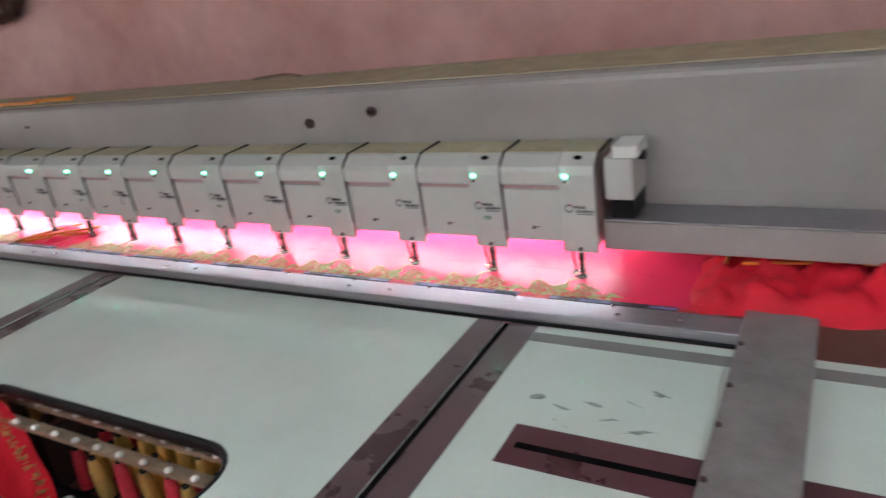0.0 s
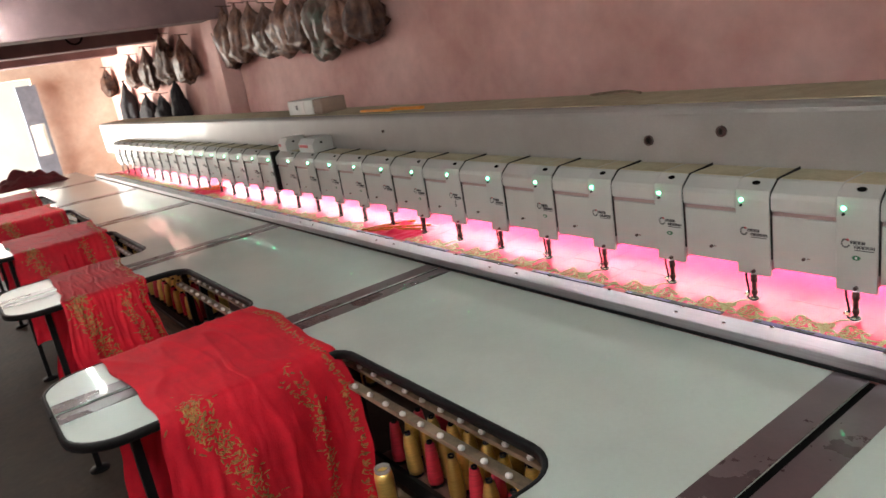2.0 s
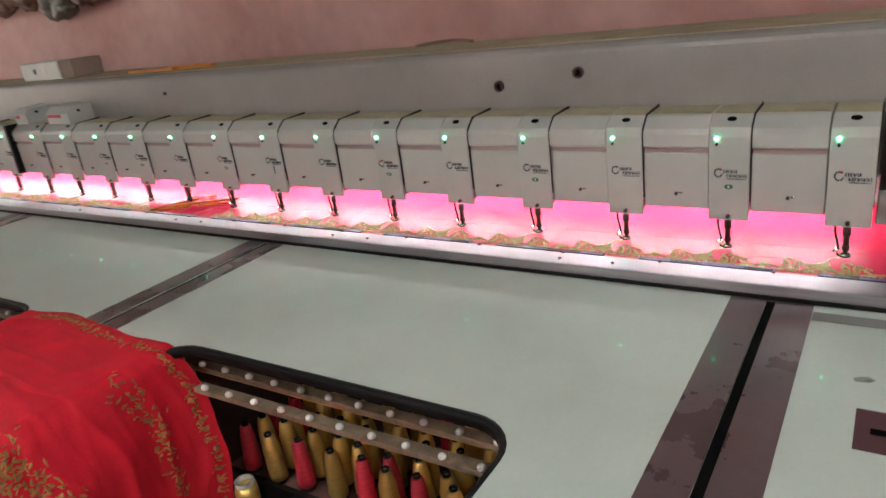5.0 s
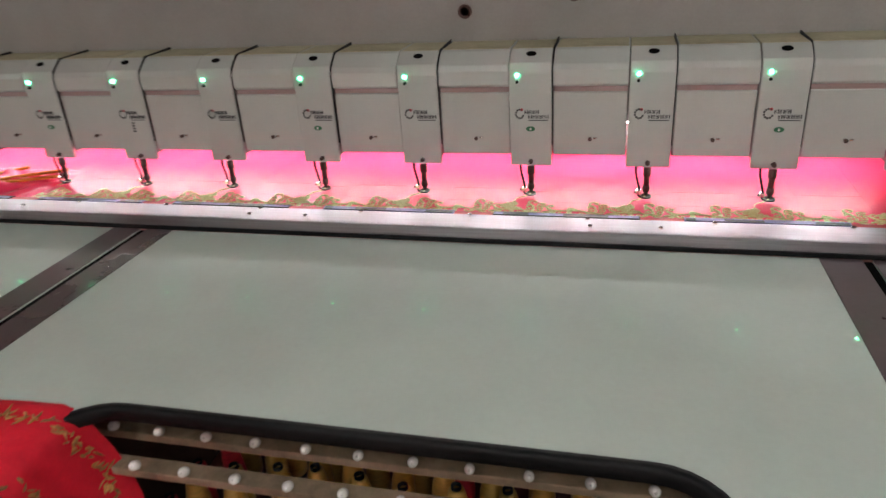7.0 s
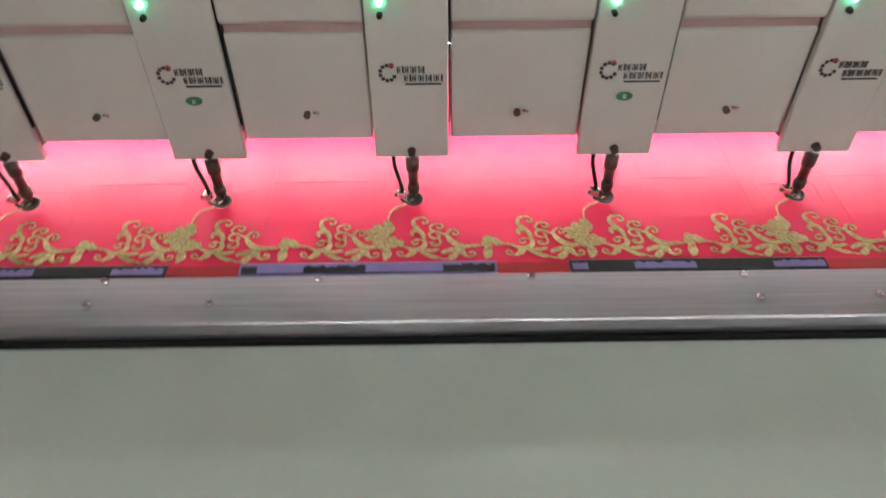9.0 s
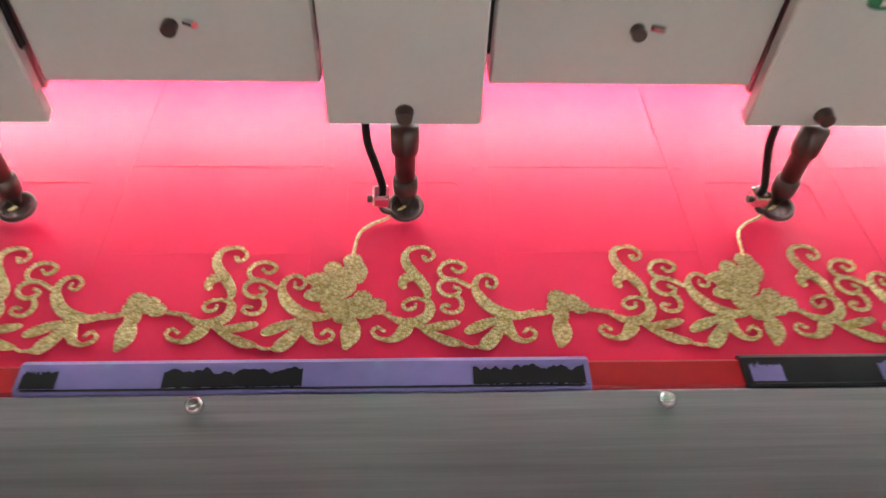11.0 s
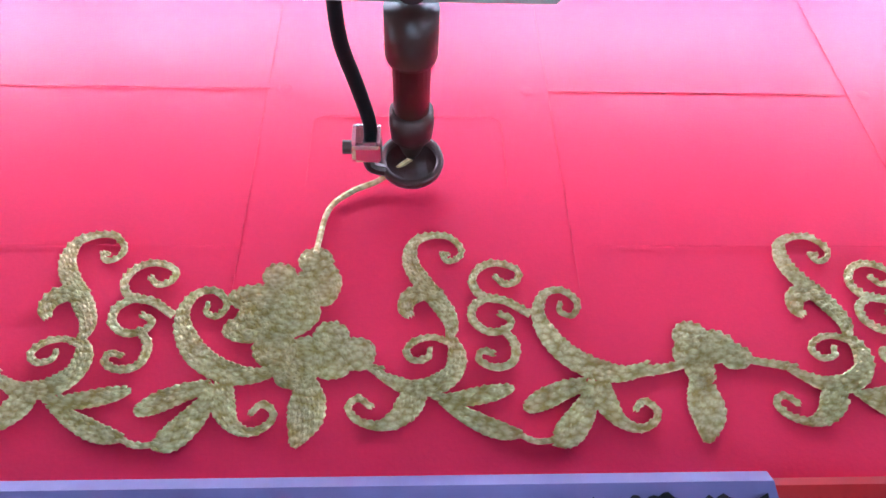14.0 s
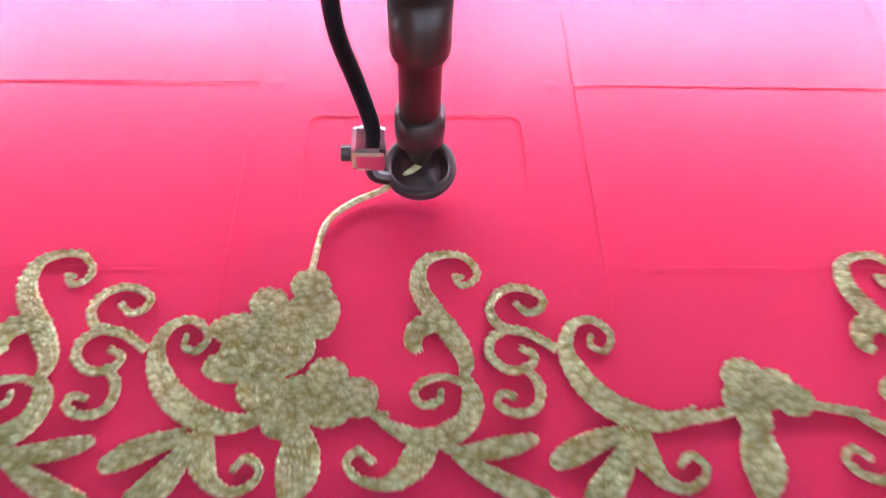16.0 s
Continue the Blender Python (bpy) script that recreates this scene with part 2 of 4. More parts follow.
def sweep(path, r, seg=8, bm=None):
    """A round hose along a path."""
    b = bm or bmesh.new()
    pts = [Vector(p) for p in path]
    rings = []
    for i, p in enumerate(pts):
        d = (pts[min(i + 1, len(pts) - 1)] - pts[max(i - 1, 0)]).normalized()
        u = d.cross(Vector((0.3, 1, 0.1))).normalized()
        w = d.cross(u)
        rings.append([b.verts.new(p + r * (math.cos(2 * math.pi * k / seg) * u + math.sin(2 * math.pi * k / seg) * w)) for k in range(seg)])
    for a, c in zip(rings, rings[1:]):
        for k in range(seg):
            b.faces.new((a[k], a[(k + 1) % seg], c[(k + 1) % seg], c[k]))
    b.faces.new(rings[0])
    b.faces.new(rings[-1])
    return b


def prism(outline, z0, z1, bm=None):
    """A flat outline (x, y) raised from z0 to z1."""
    b = bm or bmesh.new()
    lo = [b.verts.new((x, y, z0)) for x, y in outline]
    hi = [b.verts.new((x, y, z1)) for x, y in outline]
    b.faces.new(lo)
    b.faces.new(hi)
    n = len(outline)
    for i in range(n):
        b.faces.new((lo[i], lo[(i + 1) % n], hi[(i + 1) % n], hi[i]))
    return b


def side_profile(profile, x0, x1, bm=None):
    """A closed (y, z) profile drawn out from x0 to x1."""
    b = bm or bmesh.new()
    a = [b.verts.new((x0, y, z)) for y, z in profile]
    c = [b.verts.new((x1, y, z)) for y, z in profile]
    b.faces.new(a)
    b.faces.new(c)
    n = len(profile)
    for i in range(n):
        b.faces.new((a[i], a[(i + 1) % n], c[(i + 1) % n], c[i]))
    return b


def arc(cx, cy, r, a0, a1, n=7):
    return [(cx + r * math.cos(radians(a0 + (a1 - a0) * i / n)), cy + r * math.sin(radians(a0 + (a1 - a0) * i / n))) for i in range(n + 1)]


def smooth_path(pts, n=6):
    """Catmull-Rom through tuples of any length."""
    out = []
    p = [np.array(q, float) for q in pts]
    p = [2 * p[0] - p[1]] + p + [2 * p[-1] - p[-2]]
    for i in range(1, len(p) - 2):
        for k in range(n):
            t = k / n
            out.append(0.5 * (2 * p[i] + (p[i + 1] - p[i - 1]) * t + (2 * p[i - 1] - 5 * p[i] + 4 * p[i + 1] - p[i + 2]) * t * t + (3 * p[i] - p[i - 1] - 3 * p[i + 1] + p[i + 2]) * t ** 3))
    out.append(p[-2])
    return out


# ---- room ----
def structure(name, bm, material, label):
    return tagged(link(name, bm, material), label, name.split("_")[0], kind="structure")


structure("floor", block((END_X - 4, -4.5, FLOOR - 0.2), (3.2, WALL_Y + 0.25, FLOOR)), M_FLOOR, "dirty stained brown stone floor under the tables")
wall_n = structure("wall_north", block((END_X - 0.2, WALL_Y, FLOOR), (3.2, WALL_Y + 0.2, CEIL + 0.3)), M_WALL, "pink lime-washed wall behind the embroidery machine")
# wall out of view; its opening is added for the corner lamp
bs_ = block((-10.0, -4.5, FLOOR), (3.2, -4.3, CEIL + 0.3))
block((END_X - 0.2, -4.5, FLOOR), (-11.7, -4.3, CEIL + 0.3), bm=bs_)
block((-11.7, -4.5, 2.2), (-10.0, -4.3, CEIL + 0.3), bm=bs_)
structure("wall_south", bs_, M_WALL, "pink lime-washed wall of the workshop")
structure("wall_east", block((3.0, -4.3, FLOOR), (3.2, WALL_Y, CEIL + 0.3)), M_WALL, "pink lime-washed end wall of the workshop")
# the far end wall, with the bright doorway through it
bw = bmesh.new()
block((END_X - 0.2, -0.02, FLOOR), (END_X, WALL_Y, CEIL + 0.3), bm=bw)
block((END_X - 0.2, -4.3, FLOOR), (END_X, -2.2, CEIL + 0.3), bm=bw)
block((END_X - 0.2, -2.2, 2.05), (END_X, -0.02, CEIL + 0.3), bm=bw)
structure("wall_west", bw, M_ENDWALL, "flaking cream end wall with an open bright doorway")
structure("ceiling", block((END_X - 0.2, -4.5, CEIL), (3.2, WALL_Y + 0.2, CEIL + 0.12)), M_CEIL, "dark maroon-grey workshop ceiling")
for i, x in enumerate((-6.45, -8.75, -11.0)):
    structure("ceiling_beam", block((x - 0.15, -4.3, 2.13 + 0.02 * i), (x + 0.15, WALL_Y, CEIL), 0.012), M_CEIL, "maroon-grey painted ceiling beam")
structure("pillar", block((-6.62, 0.86, FLOOR), (-6.32, WALL_Y, 2.13), 0.01), M_WALL, "pink washed pillar standing out from the wall")

door = thing("door_leaf", "open grey-blue panelled door with a glazed middle", "door", at=(END_X + 0.06, 0.02, FLOOR))
part("door_panel", block((-0.02, -0.28, 0.0), (0.02, 0.0, 0.95), 0.004), M_DOOR, door)
part("door_panel", block((-0.02, -0.28, 1.42), (0.02, 0.0, 2.0), 0.004), M_DOOR, door)
part("pane", block((-0.006, -0.24, 0.95), (0.006, -0.04, 1.42)), mat("frosted_pane", (0.75, 0.72, 0.66), 0.4, vary=0.1, trans=0.4), door, "milky glass pane")
part("stile", block((-0.02, -0.28, 0.95), (0.02, -0.24, 1.42)), M_DOOR, door)
part("stile", block((-0.02, -0.04, 0.95), (0.02, 0.0, 1.42)), M_DOOR, door)
# white backdrop added outside to make the doorway look bright
structure("yard_wall", block((-17.4, -9, FLOOR - 0.3), (-17.1, 9, 4.5)), mat("white_yard_backdrop", (0.8, 0.76, 0.68), 0.9, vary=0.06, scale=1), "added sunlit white backdrop that whitens the open doorway")
structure("ground", block((END_X - 60, -40, FLOOR - 0.3), (END_X - 4.0, 40, FLOOR - 0.02)), mat("pale_yard", (0.55, 0.5, 0.42), 0.9, vary=0.1, scale=1), "sunlit pale yard outside the doorway")


# ---- ceiling tubes: one seen, four added ----
def tube_light(x, y):
    t = thing("tube_light", "lit white fluorescent batten, one seen, the others added as room light", "ceiling lamp", "ceiling tubes", (x, y, CEIL))
    part("housing", block((-0.03, -0.62, -0.06), (0.03, 0.62, -0.002), 0.004), M_BOX, t)
    part("tube", rod((0, -0.58, -0.085), (0, 0.58, -0.085), 0.016), M_TUBE, t, "glowing white tube")
    for s in (-1, 1):
        part("lamp_holder", block((-0.02, s * 0.6 - 0.018, -0.11), (0.02, s * 0.6 + 0.018, -0.05), 0.004), M_BOX, t)
    return t


# four unseen tubes, placed only to brighten tables, heads and wall
for x, y in ((0.4, -3.2), (-1.2, -2.3), (1.2, -1.6), (-1.2, -3.6)):
    tube_light(x, y)
# the one tube that is in view
low = tube_light(-6.1, -1.0)
low.matrix_basis = pose(-6.1, -1.0, 2.34, 0, 0, 90)
part("hanger", rod((0, -0.4, 0), (0, -0.4, CEIL - 2.34), 0.006), M_BLACK, low)
part("hanger", rod((0, 0.4, 0), (0, 0.4, CEIL - 2.34), 0.006), M_BLACK, low)


# ---- machine: beam, lower housing, work light ----
X0, X1 = -8.9, 2.2
beam = thing("machine_beam", "long grey painted steel beam of the embroidery machine", "machine", at=(0, 0, 0))
prof = [(0.165, 0.955), (0.158, 1.0), (0.158, 1.272)] + [(0.183 + 0.025 * math.cos(radians(a)), 1.277 + 0.025 * math.sin(radians(a))) for a in (180, 155, 130, 110, 90)] + [(0.47, 1.302), (0.49, 1.28), (0.49, 0.955)]
part("beam_shell", side_profile(prof, X0, X1), M_BEAM, beam, "grey painted steel shell with a rounded top edge")
part("dust_top", block((X0 + 0.02, 0.2, 1.3025), (X1 - 0.02, 0.47, 1.305)), M_DUST, beam, "layer of brown dust on top")
for x, z in ((-0.917, 1.199), (-0.671, 1.228), (-2.45, 1.225)):
    s = 1.0 if x > -2 else 0.45
    b = lathe([(0.016 * s, 0), (0.016 * s, 0.006), (0.010 * s, 0.006), (0.009 * s, -0.012), (0.0, -0.012)], 18)
    bmesh.ops.rotate(b, verts=b.verts, matrix=Matrix.Rotation(radians(90), 3, "X"))
    bmesh.ops.translate(b, verts=b.verts, vec=(x, 0.158, z))
    part("bolt_socket", b, M_STEEL, beam, "dark round bolt socket")
part("rear_apron", block((X0, 0.37, 0.83), (X1, 0.40, 0.955)), M_BEAM, beam)
lower = thing("lower_rail", "grey steel carriage rail below the beam end", "machine rail", at=(0, 0, 0))
part("rail_body", block((0.052, 0.03, 0.885), (X1, 0.16, 0.958), 0.004), M_BEAM, lower)
part("rail_top", block((0.052, 0.036, 0.9585), (X1, 0.157, 0.962)), M_ALU, lower, "bare bright top face")
carr = thing("end_motor_box", "small white motor cover at the end of the head row", "machine box", at=(0.097, 0.03, 1.015))
part("box_body", block((-0.036, 0.0, 0.0), (0.034, 0.128, 0.105), 0.006), M_COVER, carr)
part("box_lid", block((-0.014, 0.0, 0.1052), (0.046, 0.10, 0.134), 0.003), M_BOX, carr)
part("box_knob", rod((0.036, 0.05, 0.1), (0.052, 0.05, 0.1), 0.012), M_BLACK, carr, "black knob")
part("box_foot", block((-0.03, 0.02, -0.054), (0.03, 0.12, -0.001)), M_BLACK, carr)

# ---- embroidery heads ----
def head_shape():
    h = thing("embroidery_head", "ivory embroidery machine head with printed faceplate and needle bar", "machine head", "row of embroidery heads")
    # face plate: upright front, leaning top
    fp = [(0.004, 0.8835), (0.004, 1.085), (0.010, 1.108), (0.045, 1.132), (0.052, 1.127), (0.018, 1.1), (0.013, 1.083), (0.013, 0.8865)]
    b = side_profile(fp, -0.045, 0.045)
    bmesh.ops.bevel(b, geom=[e for e in b.edges], offset=0.0012, segments=1, affect="EDGES")
    plate = part("face_plate", b, M_COVER, h)
    part("plate_top", block((-0.045, 0.048, 1.118), (0.045, 0.157, 1.132), 0.003), M_DUST, h, "dusty yellowed top")
    body = [(0.02, 0.897), (0.02, 1.09), (0.055, 1.12), (0.157, 1.12), (0.157, 0.90)]
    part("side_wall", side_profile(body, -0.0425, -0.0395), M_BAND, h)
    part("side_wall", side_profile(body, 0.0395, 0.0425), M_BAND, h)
    part("inner_frame", block((-0.03, 0.03, 0.905), (0.03, 0.156, 1.1)), M_STEEL, h, "dark steel inside the head")
    # left cover with its cap and band
    cv = [(0.012, 0.907), (0.012, 1.044), (0.018, 1.046), (0.155, 1.046), (0.155, 0.93), (0.05, 0.907)]
    b = side_profile(cv, -0.2015, -0.0475)
    bmesh.ops.bevel(b, geom=[e for e in b.edges], offset=0.0015, segments=1, affect="EDGES")
    cover = part("side_cover", b, M_COVER, h)
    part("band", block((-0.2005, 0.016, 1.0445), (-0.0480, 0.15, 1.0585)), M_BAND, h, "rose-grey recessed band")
    cp = [(0.010, 1.057), (0.006, 1.062), (0.006, 1.092), (0.012, 1.104), (0.042, 1.128), (0.050, 1.131), (0.157, 1.131), (0.157, 1.057)]
    b = side_profile(cp, -0.2020, -0.0470)
    bmesh.ops.bevel(b, geom=[e for e in b.edges], offset=0.0015, segments=1, affect="EDGES")
    part("cap", b, M_COVER, h)
    part("cap_top", block((-0.199, 0.052, 1.1305), (-0.050, 0.156, 1.1325), 0.0008, 1), M_DUST, h, "dusty yellowed top")
    part("dark_gasket", side_profile([(0.008, 0.93), (0.008, 1.085), (0.012, 1.106), (0.045, 1.134), (0.157, 1.138), (0.157, 1.128), (0.05, 1.126), (0.016, 1.10), (0.013, 1.083), (0.013, 0.93)], 0.0455, 0.0472), M_BLACK, h, "thin black seam strip")
    # screws, diode, grip hole
    b = rod((-0.123, 0.0125, 0.943), (-0.123, 0.006, 0.943), 0.0042, 0.0042)
    part("screw", b, M_STEEL, cover)
    part("screw", rod((-0.115, 0.0125, 0.9445), (-0.109, 0.008, 0.9455), 0.0022), M_CHROME, cover)
    part("screw", rod((0.0, 0.005, 0.893), (0.0, -0.003, 0.893), 0.0058, 0.0045, 16), M_STEEL, plate, "dark socket screw at the lower edge")
    part("diode", rod((-0.028, 0.005, 1.083), (-0.028, 0.000, 1.083), 0.0042, 0.0036, 14), M_LED, plate, "lit green diode")
    part("switch", rod((-0.028, 0.005, 1.069), (-0.028, -0.002, 1.069), 0.0036, 0.003, 10), M_BLACK, plate, "small black switch")
    b = lathe([(0.0, 0.0), (0.011, 0.0), (0.011, 0.0015), (0.0, 0.0015)], 16)
    for v in b.verts:
        v.co = Vector((v.co.x, 0.029 + v.co.y * 0.5, 1.1225 + v.co.y * 0.33 + v.co.z))
    part("grip_hole", b, M_DARK, plate, "black half-round finger hole")
    # print: crest, two rows of bars, thin underline
    b = bmesh.new()
    for z, x0, x1 in ((1.0000, -0.013, 0.019), (0.9895, -0.005, 0.037)):
        x, k = x0, 0
        while x < x1:
            w = (0.0016, 0.0009, 0.0022, 0.0012)[k % 4]
            block((x, 0.0028, z), (x + w, 0.0039, z + (0.0082 if k % 3 else 0.0074)), bm=b)
            if k % 3 == 0:
                block((x + w, 0.0029, z + 0.0030), (x + w + 0.0016, 0.0039, z + 0.0044), bm=b)
            x += w + (0.0013, 0.0022, 0.0010)[k % 3]
            k += 1
    block((-0.004, 0.0028, 0.9850), (0.037, 0.0039, 0.9868), bm=b)
    part("print", b, M_INK, plate, "two rows of black print")
    b = bmesh.new()
    for k in range(9):
        a = radians(60 + 34 * k)
        c = Vector((-0.0235 + 0.0085 * math.cos(a), 0.0034, 1.000 + 0.0095 * math.sin(a)))
        block(c - Vector((0.0021, 0.0006, 0.0021)), c + Vector((0.0021, 0.0005, 0.0021)), 0.0006, 1, bm=b)
    part("print_crest", b, M_INK, plate, "small dark curved crest")
    part("print_dot", rod((-0.019, 0.0042, 1.009), (-0.019, 0.0029, 1.009), 0.0032), M_REDINK, plate, "red dot of the crest")
    # needle bar
    bar = part("needle_bar", lathe([(0.0086, 0.8833), (0.0086, 0.866), (0.0080, 0.8640), (0.0064, 0.863), (0.0062, 0.8405), (0.0062, 0.84)], 20, off=(0, 0.004, 0)), M_BRONZE, h, "brown steel needle bar", True)
    part("collar", lathe([(0.0062, 0.842), (0.0078, 0.8415), (0.008, 0.835), (0.0076, 0.830), (0.0055, 0.8275), (0.0030, 0.8205), (0.0012, 0.8175), (0.0006, 0.8135)], 18, off=(0, 0.004, 0)), M_STEEL, bar, "black needle clamp", True)
    b = lathe([(0.0098, 0.0), (0.0118, 0.0), (0.0122, 0.0016), (0.0118, 0.0032), (0.0098, 0.0032), (0.0094, 0.0016), (0.0098, 0.0)], 28, off=(0, 0.002, 0.8165))
    for v in b.verts:
        v.co.z += 0.10 * (v.co.y - 0.002)
    part("presser_ring", b, M_STEEL, h, "dark steel presser ring", True)
    hose = smooth_path([(-0.0235, 0.008, 0.905), (-0.0235, 0.007, 0.884), (-0.0225, 0.006, 0.868), (-0.0185, 0.005, 0.852), (-0.0150, 0.003, 0.838), (-0.0145, 0.002, 0.830)], 4)
    part("thread_hose", sweep(hose, 0.0026), M_BLACK, h, "thin black thread hose", True)
    part("clamp", block((-0.0215, -0.005, 0.8235), (-0.0105, 0.007, 0.8325), 0.0018), M_CHROME, h, "bright steel hose clamp")
    part("clamp_screw", rod((-0.0215, -0.001, 0.828), (-0.0245, -0.001, 0.828), 0.0026), M_STEEL, h)
    arm = smooth_path([(-0.016, 0.0, 0.8235), (-0.0145, -0.003, 0.820), (-0.010, -0.003, 0.8180)], 4)
    part("ring_arm", sweep(arm, 0.0022), M_STEEL, h)
    part("thread", sweep(smooth_path([(0.0, 0.003, 0.818), (-0.012, -0.003, 0.8125), (-0.022, -0.008, 0.8117), (-0.030, -0.017, 0.8117), (-0.033, -0.036, 0.8120)], 6), 0.0011, 6), M_GOLD, h, "loose gold thread under the needle")
    return h


def badge(h):
    b = bmesh.new()
    bmesh.ops.create_cone(b, cap_ends=True, segments=20, radius1=0.0098, radius2=0.0095, depth=0.0012)
    for v in b.verts:
        v.co = Vector((v.co.x + 0.0, 0.0034 + v.co.z * 0.9, 0.967 + v.co.y * 0.58))
    part("badge", b, M_GREENINK, h, "small green oval badge")
    b = block((-0.002, 0.0016, 0.9645), (0.002, 0.0027, 0.9695))
    part("badge_mark", b, M_BOX, h)


def sticker(h):
    b = bmesh.new()
    for z in (0.955, 0.962, 0.969, 0.976):
        block((-0.004, 0.0028, z), (0.004, 0.0039, z + 0.004), bm=b)
    part("sticker", b, M_INK, h, "narrow dark sticker")


head = head_shape()
heads = [head]
for k in range(1, 31):
    heads.append(copy_thing(head, pose(-STEP * k - (0.03 if k > 13 else 0.0), 0, 0)))
for k in (1, 3, 5, 8, 10, 11, 15, 18):
    badge(heads[k])
sticker(heads[7])
gapc = thing("row_gap_cover", "narrow black gap cover between two rows of heads", "machine cover", at=(-3.468, 0, 0))
part("gap_panel", block((-0.010, -0.012, 0.905), (0.010, 0.155, 1.135), 0.002), M_BLACK, gapc)
for x, w in ((-3.37, 0.10), (-3.06, 0.17)):
    cb = thing("control_box", "white control box with a dark label standing on the heads", "control box", "control boxes", (x, 0.03, 1.1328))
    part("case", side_profile([(0.0, 0.0), (-0.002, 0.045), (0.02, 0.072), (0.12, 0.072), (0.12, 0.0)], -w / 2, w / 2), M_COVER, cb)
    part("label_plate", block((-w / 2 + 0.01, -0.0045, 0.028), (w / 2 - 0.06, -0.0018, 0.042)), M_REDINK, cb, "dark red label")
    part("knob", rod((w / 2, 0.05, 0.05), (w / 2 + 0.008, 0.05, 0.05), 0.006), M_BLACK, cb)

# work light: one strip a head, hung under the beam
ls = thing("work_light", "white light strip glowing under the machine beam", "light strip", "work light strips", (0, 0, 0))
part("strip_channel", block((-0.225, 0.222, 0.925), (0.02, 0.250, 0.956)), M_ALU, ls)
part("light_strip", block((-0.22, 0.228, 0.9205), (0.015, 0.244, 0.9248)), M_STRIPLIGHT, ls, "glowing white strip")
for k in range(1, 31):
    copy_thing(ls, pose(-STEP * k, 0, 0))

# ---- stitched sheet ----
sheet = thing("saree_sheet", "bright pink-red georgette sheet being stitched with a gold border", "fabric", at=(0, 0, CLOTH))
b = bmesh.new()
nx, ny = 330, 10
grid = []
for i in range(nx + 1):
    x = -7.75 + (0.33 + 7.75) * i / nx
    row = []
    for j in range(ny + 1):
        y = -0.135 + (0.40 + 0.135) * j / ny
        z = -0.0006 + 0.0008 * noise.noise((x * 7, y * 9, 0))
        row.append(b.verts.new((x, y, z)))
    grid.append(row)
for i in range(nx):
    for j in range(ny):
        b.faces.new((grid[i][j], grid[i + 1][j], grid[i + 1][j + 1], grid[i][j + 1]))
part("sheet", b, M_PINK, sheet, smooth=True)


def frame_lines(bm, x0, y0, x1, y1, w, h, sides="lrtb"):
    if "l" in sides:
        block((x0 - w, y0, 0.0), (x0, y1, h), bm=bm)
    if "r" in sides:
        block((x1, y0, 0.0), (x1 + w, y1, h), bm=bm)
    if "b" in sides:
        block((x0, y0 - w, 0.0), (x1, y0, h), bm=bm)
    if "t" in sides:
        block((x0, y1, 0.0), (x1, y1 + w, h), bm=bm)


bI = bmesh.new()
frame_lines(bI, -0.060, -0.05, 0.058, 0.34, 0.0006, 0.00022, "lr")
frame_lines(bI, 0.059, 0.0505, 0.191, 0.0515, 0.0006, 0.00025, "b")
frame_lines(bI, 0.061, -0.031, 0.191, -0.030, 0.0006, 0.00012, "b")
o = arc(0.031, 0.028, 0.006, 0, 90, 4) + arc(-0.034, 0.028, 0.006, 90, 180, 4)
pts = [(0.037, -0.004)] + o + [(-0.040, -0.004)]
for p, q in zip(pts, pts[1:]):
    d = Vector((q[0] - p[0], q[1] - p[1], 0))
    nrm = Vector((-d.y, d.x, 0)).normalized() * 0.0004
    vs = [bI.verts.new((p[0] + s * nrm.x, p[1] + s * nrm.y, z)) for s in (-1, 1) for z in (0.0, 0.00025)] + [bI.verts.new((q[0] + s * nrm.x, q[1] + s * nrm.y, z)) for s in (-1, 1) for z in (0.0, 0.00025)]
    bI.faces.new((vs[1], vs[3], vs[7], vs[5])); bI.faces.new((vs[0], vs[1], vs[5], vs[4])); bI.faces.new((vs[2], vs[3], vs[7], vs[6]))
for x, y in ((-0.053, 0.050), (0.049, 0.050)):
    lathe([(0.0030, 0.0), (0.0022, 0.0001), (0.0010, 0.00018), (0.0, 0.00018)], 12, bm=bI, off=(x, y, 0))
imprint = part("plate_imprint", bI, M_PINK, sheet, "edges of the needle plate showing through")
for k in range(1, 14):
    c = new("plate_imprint", imprint.data)
    c.parent, c.location = sheet, (-STEP * k, 0, 0)

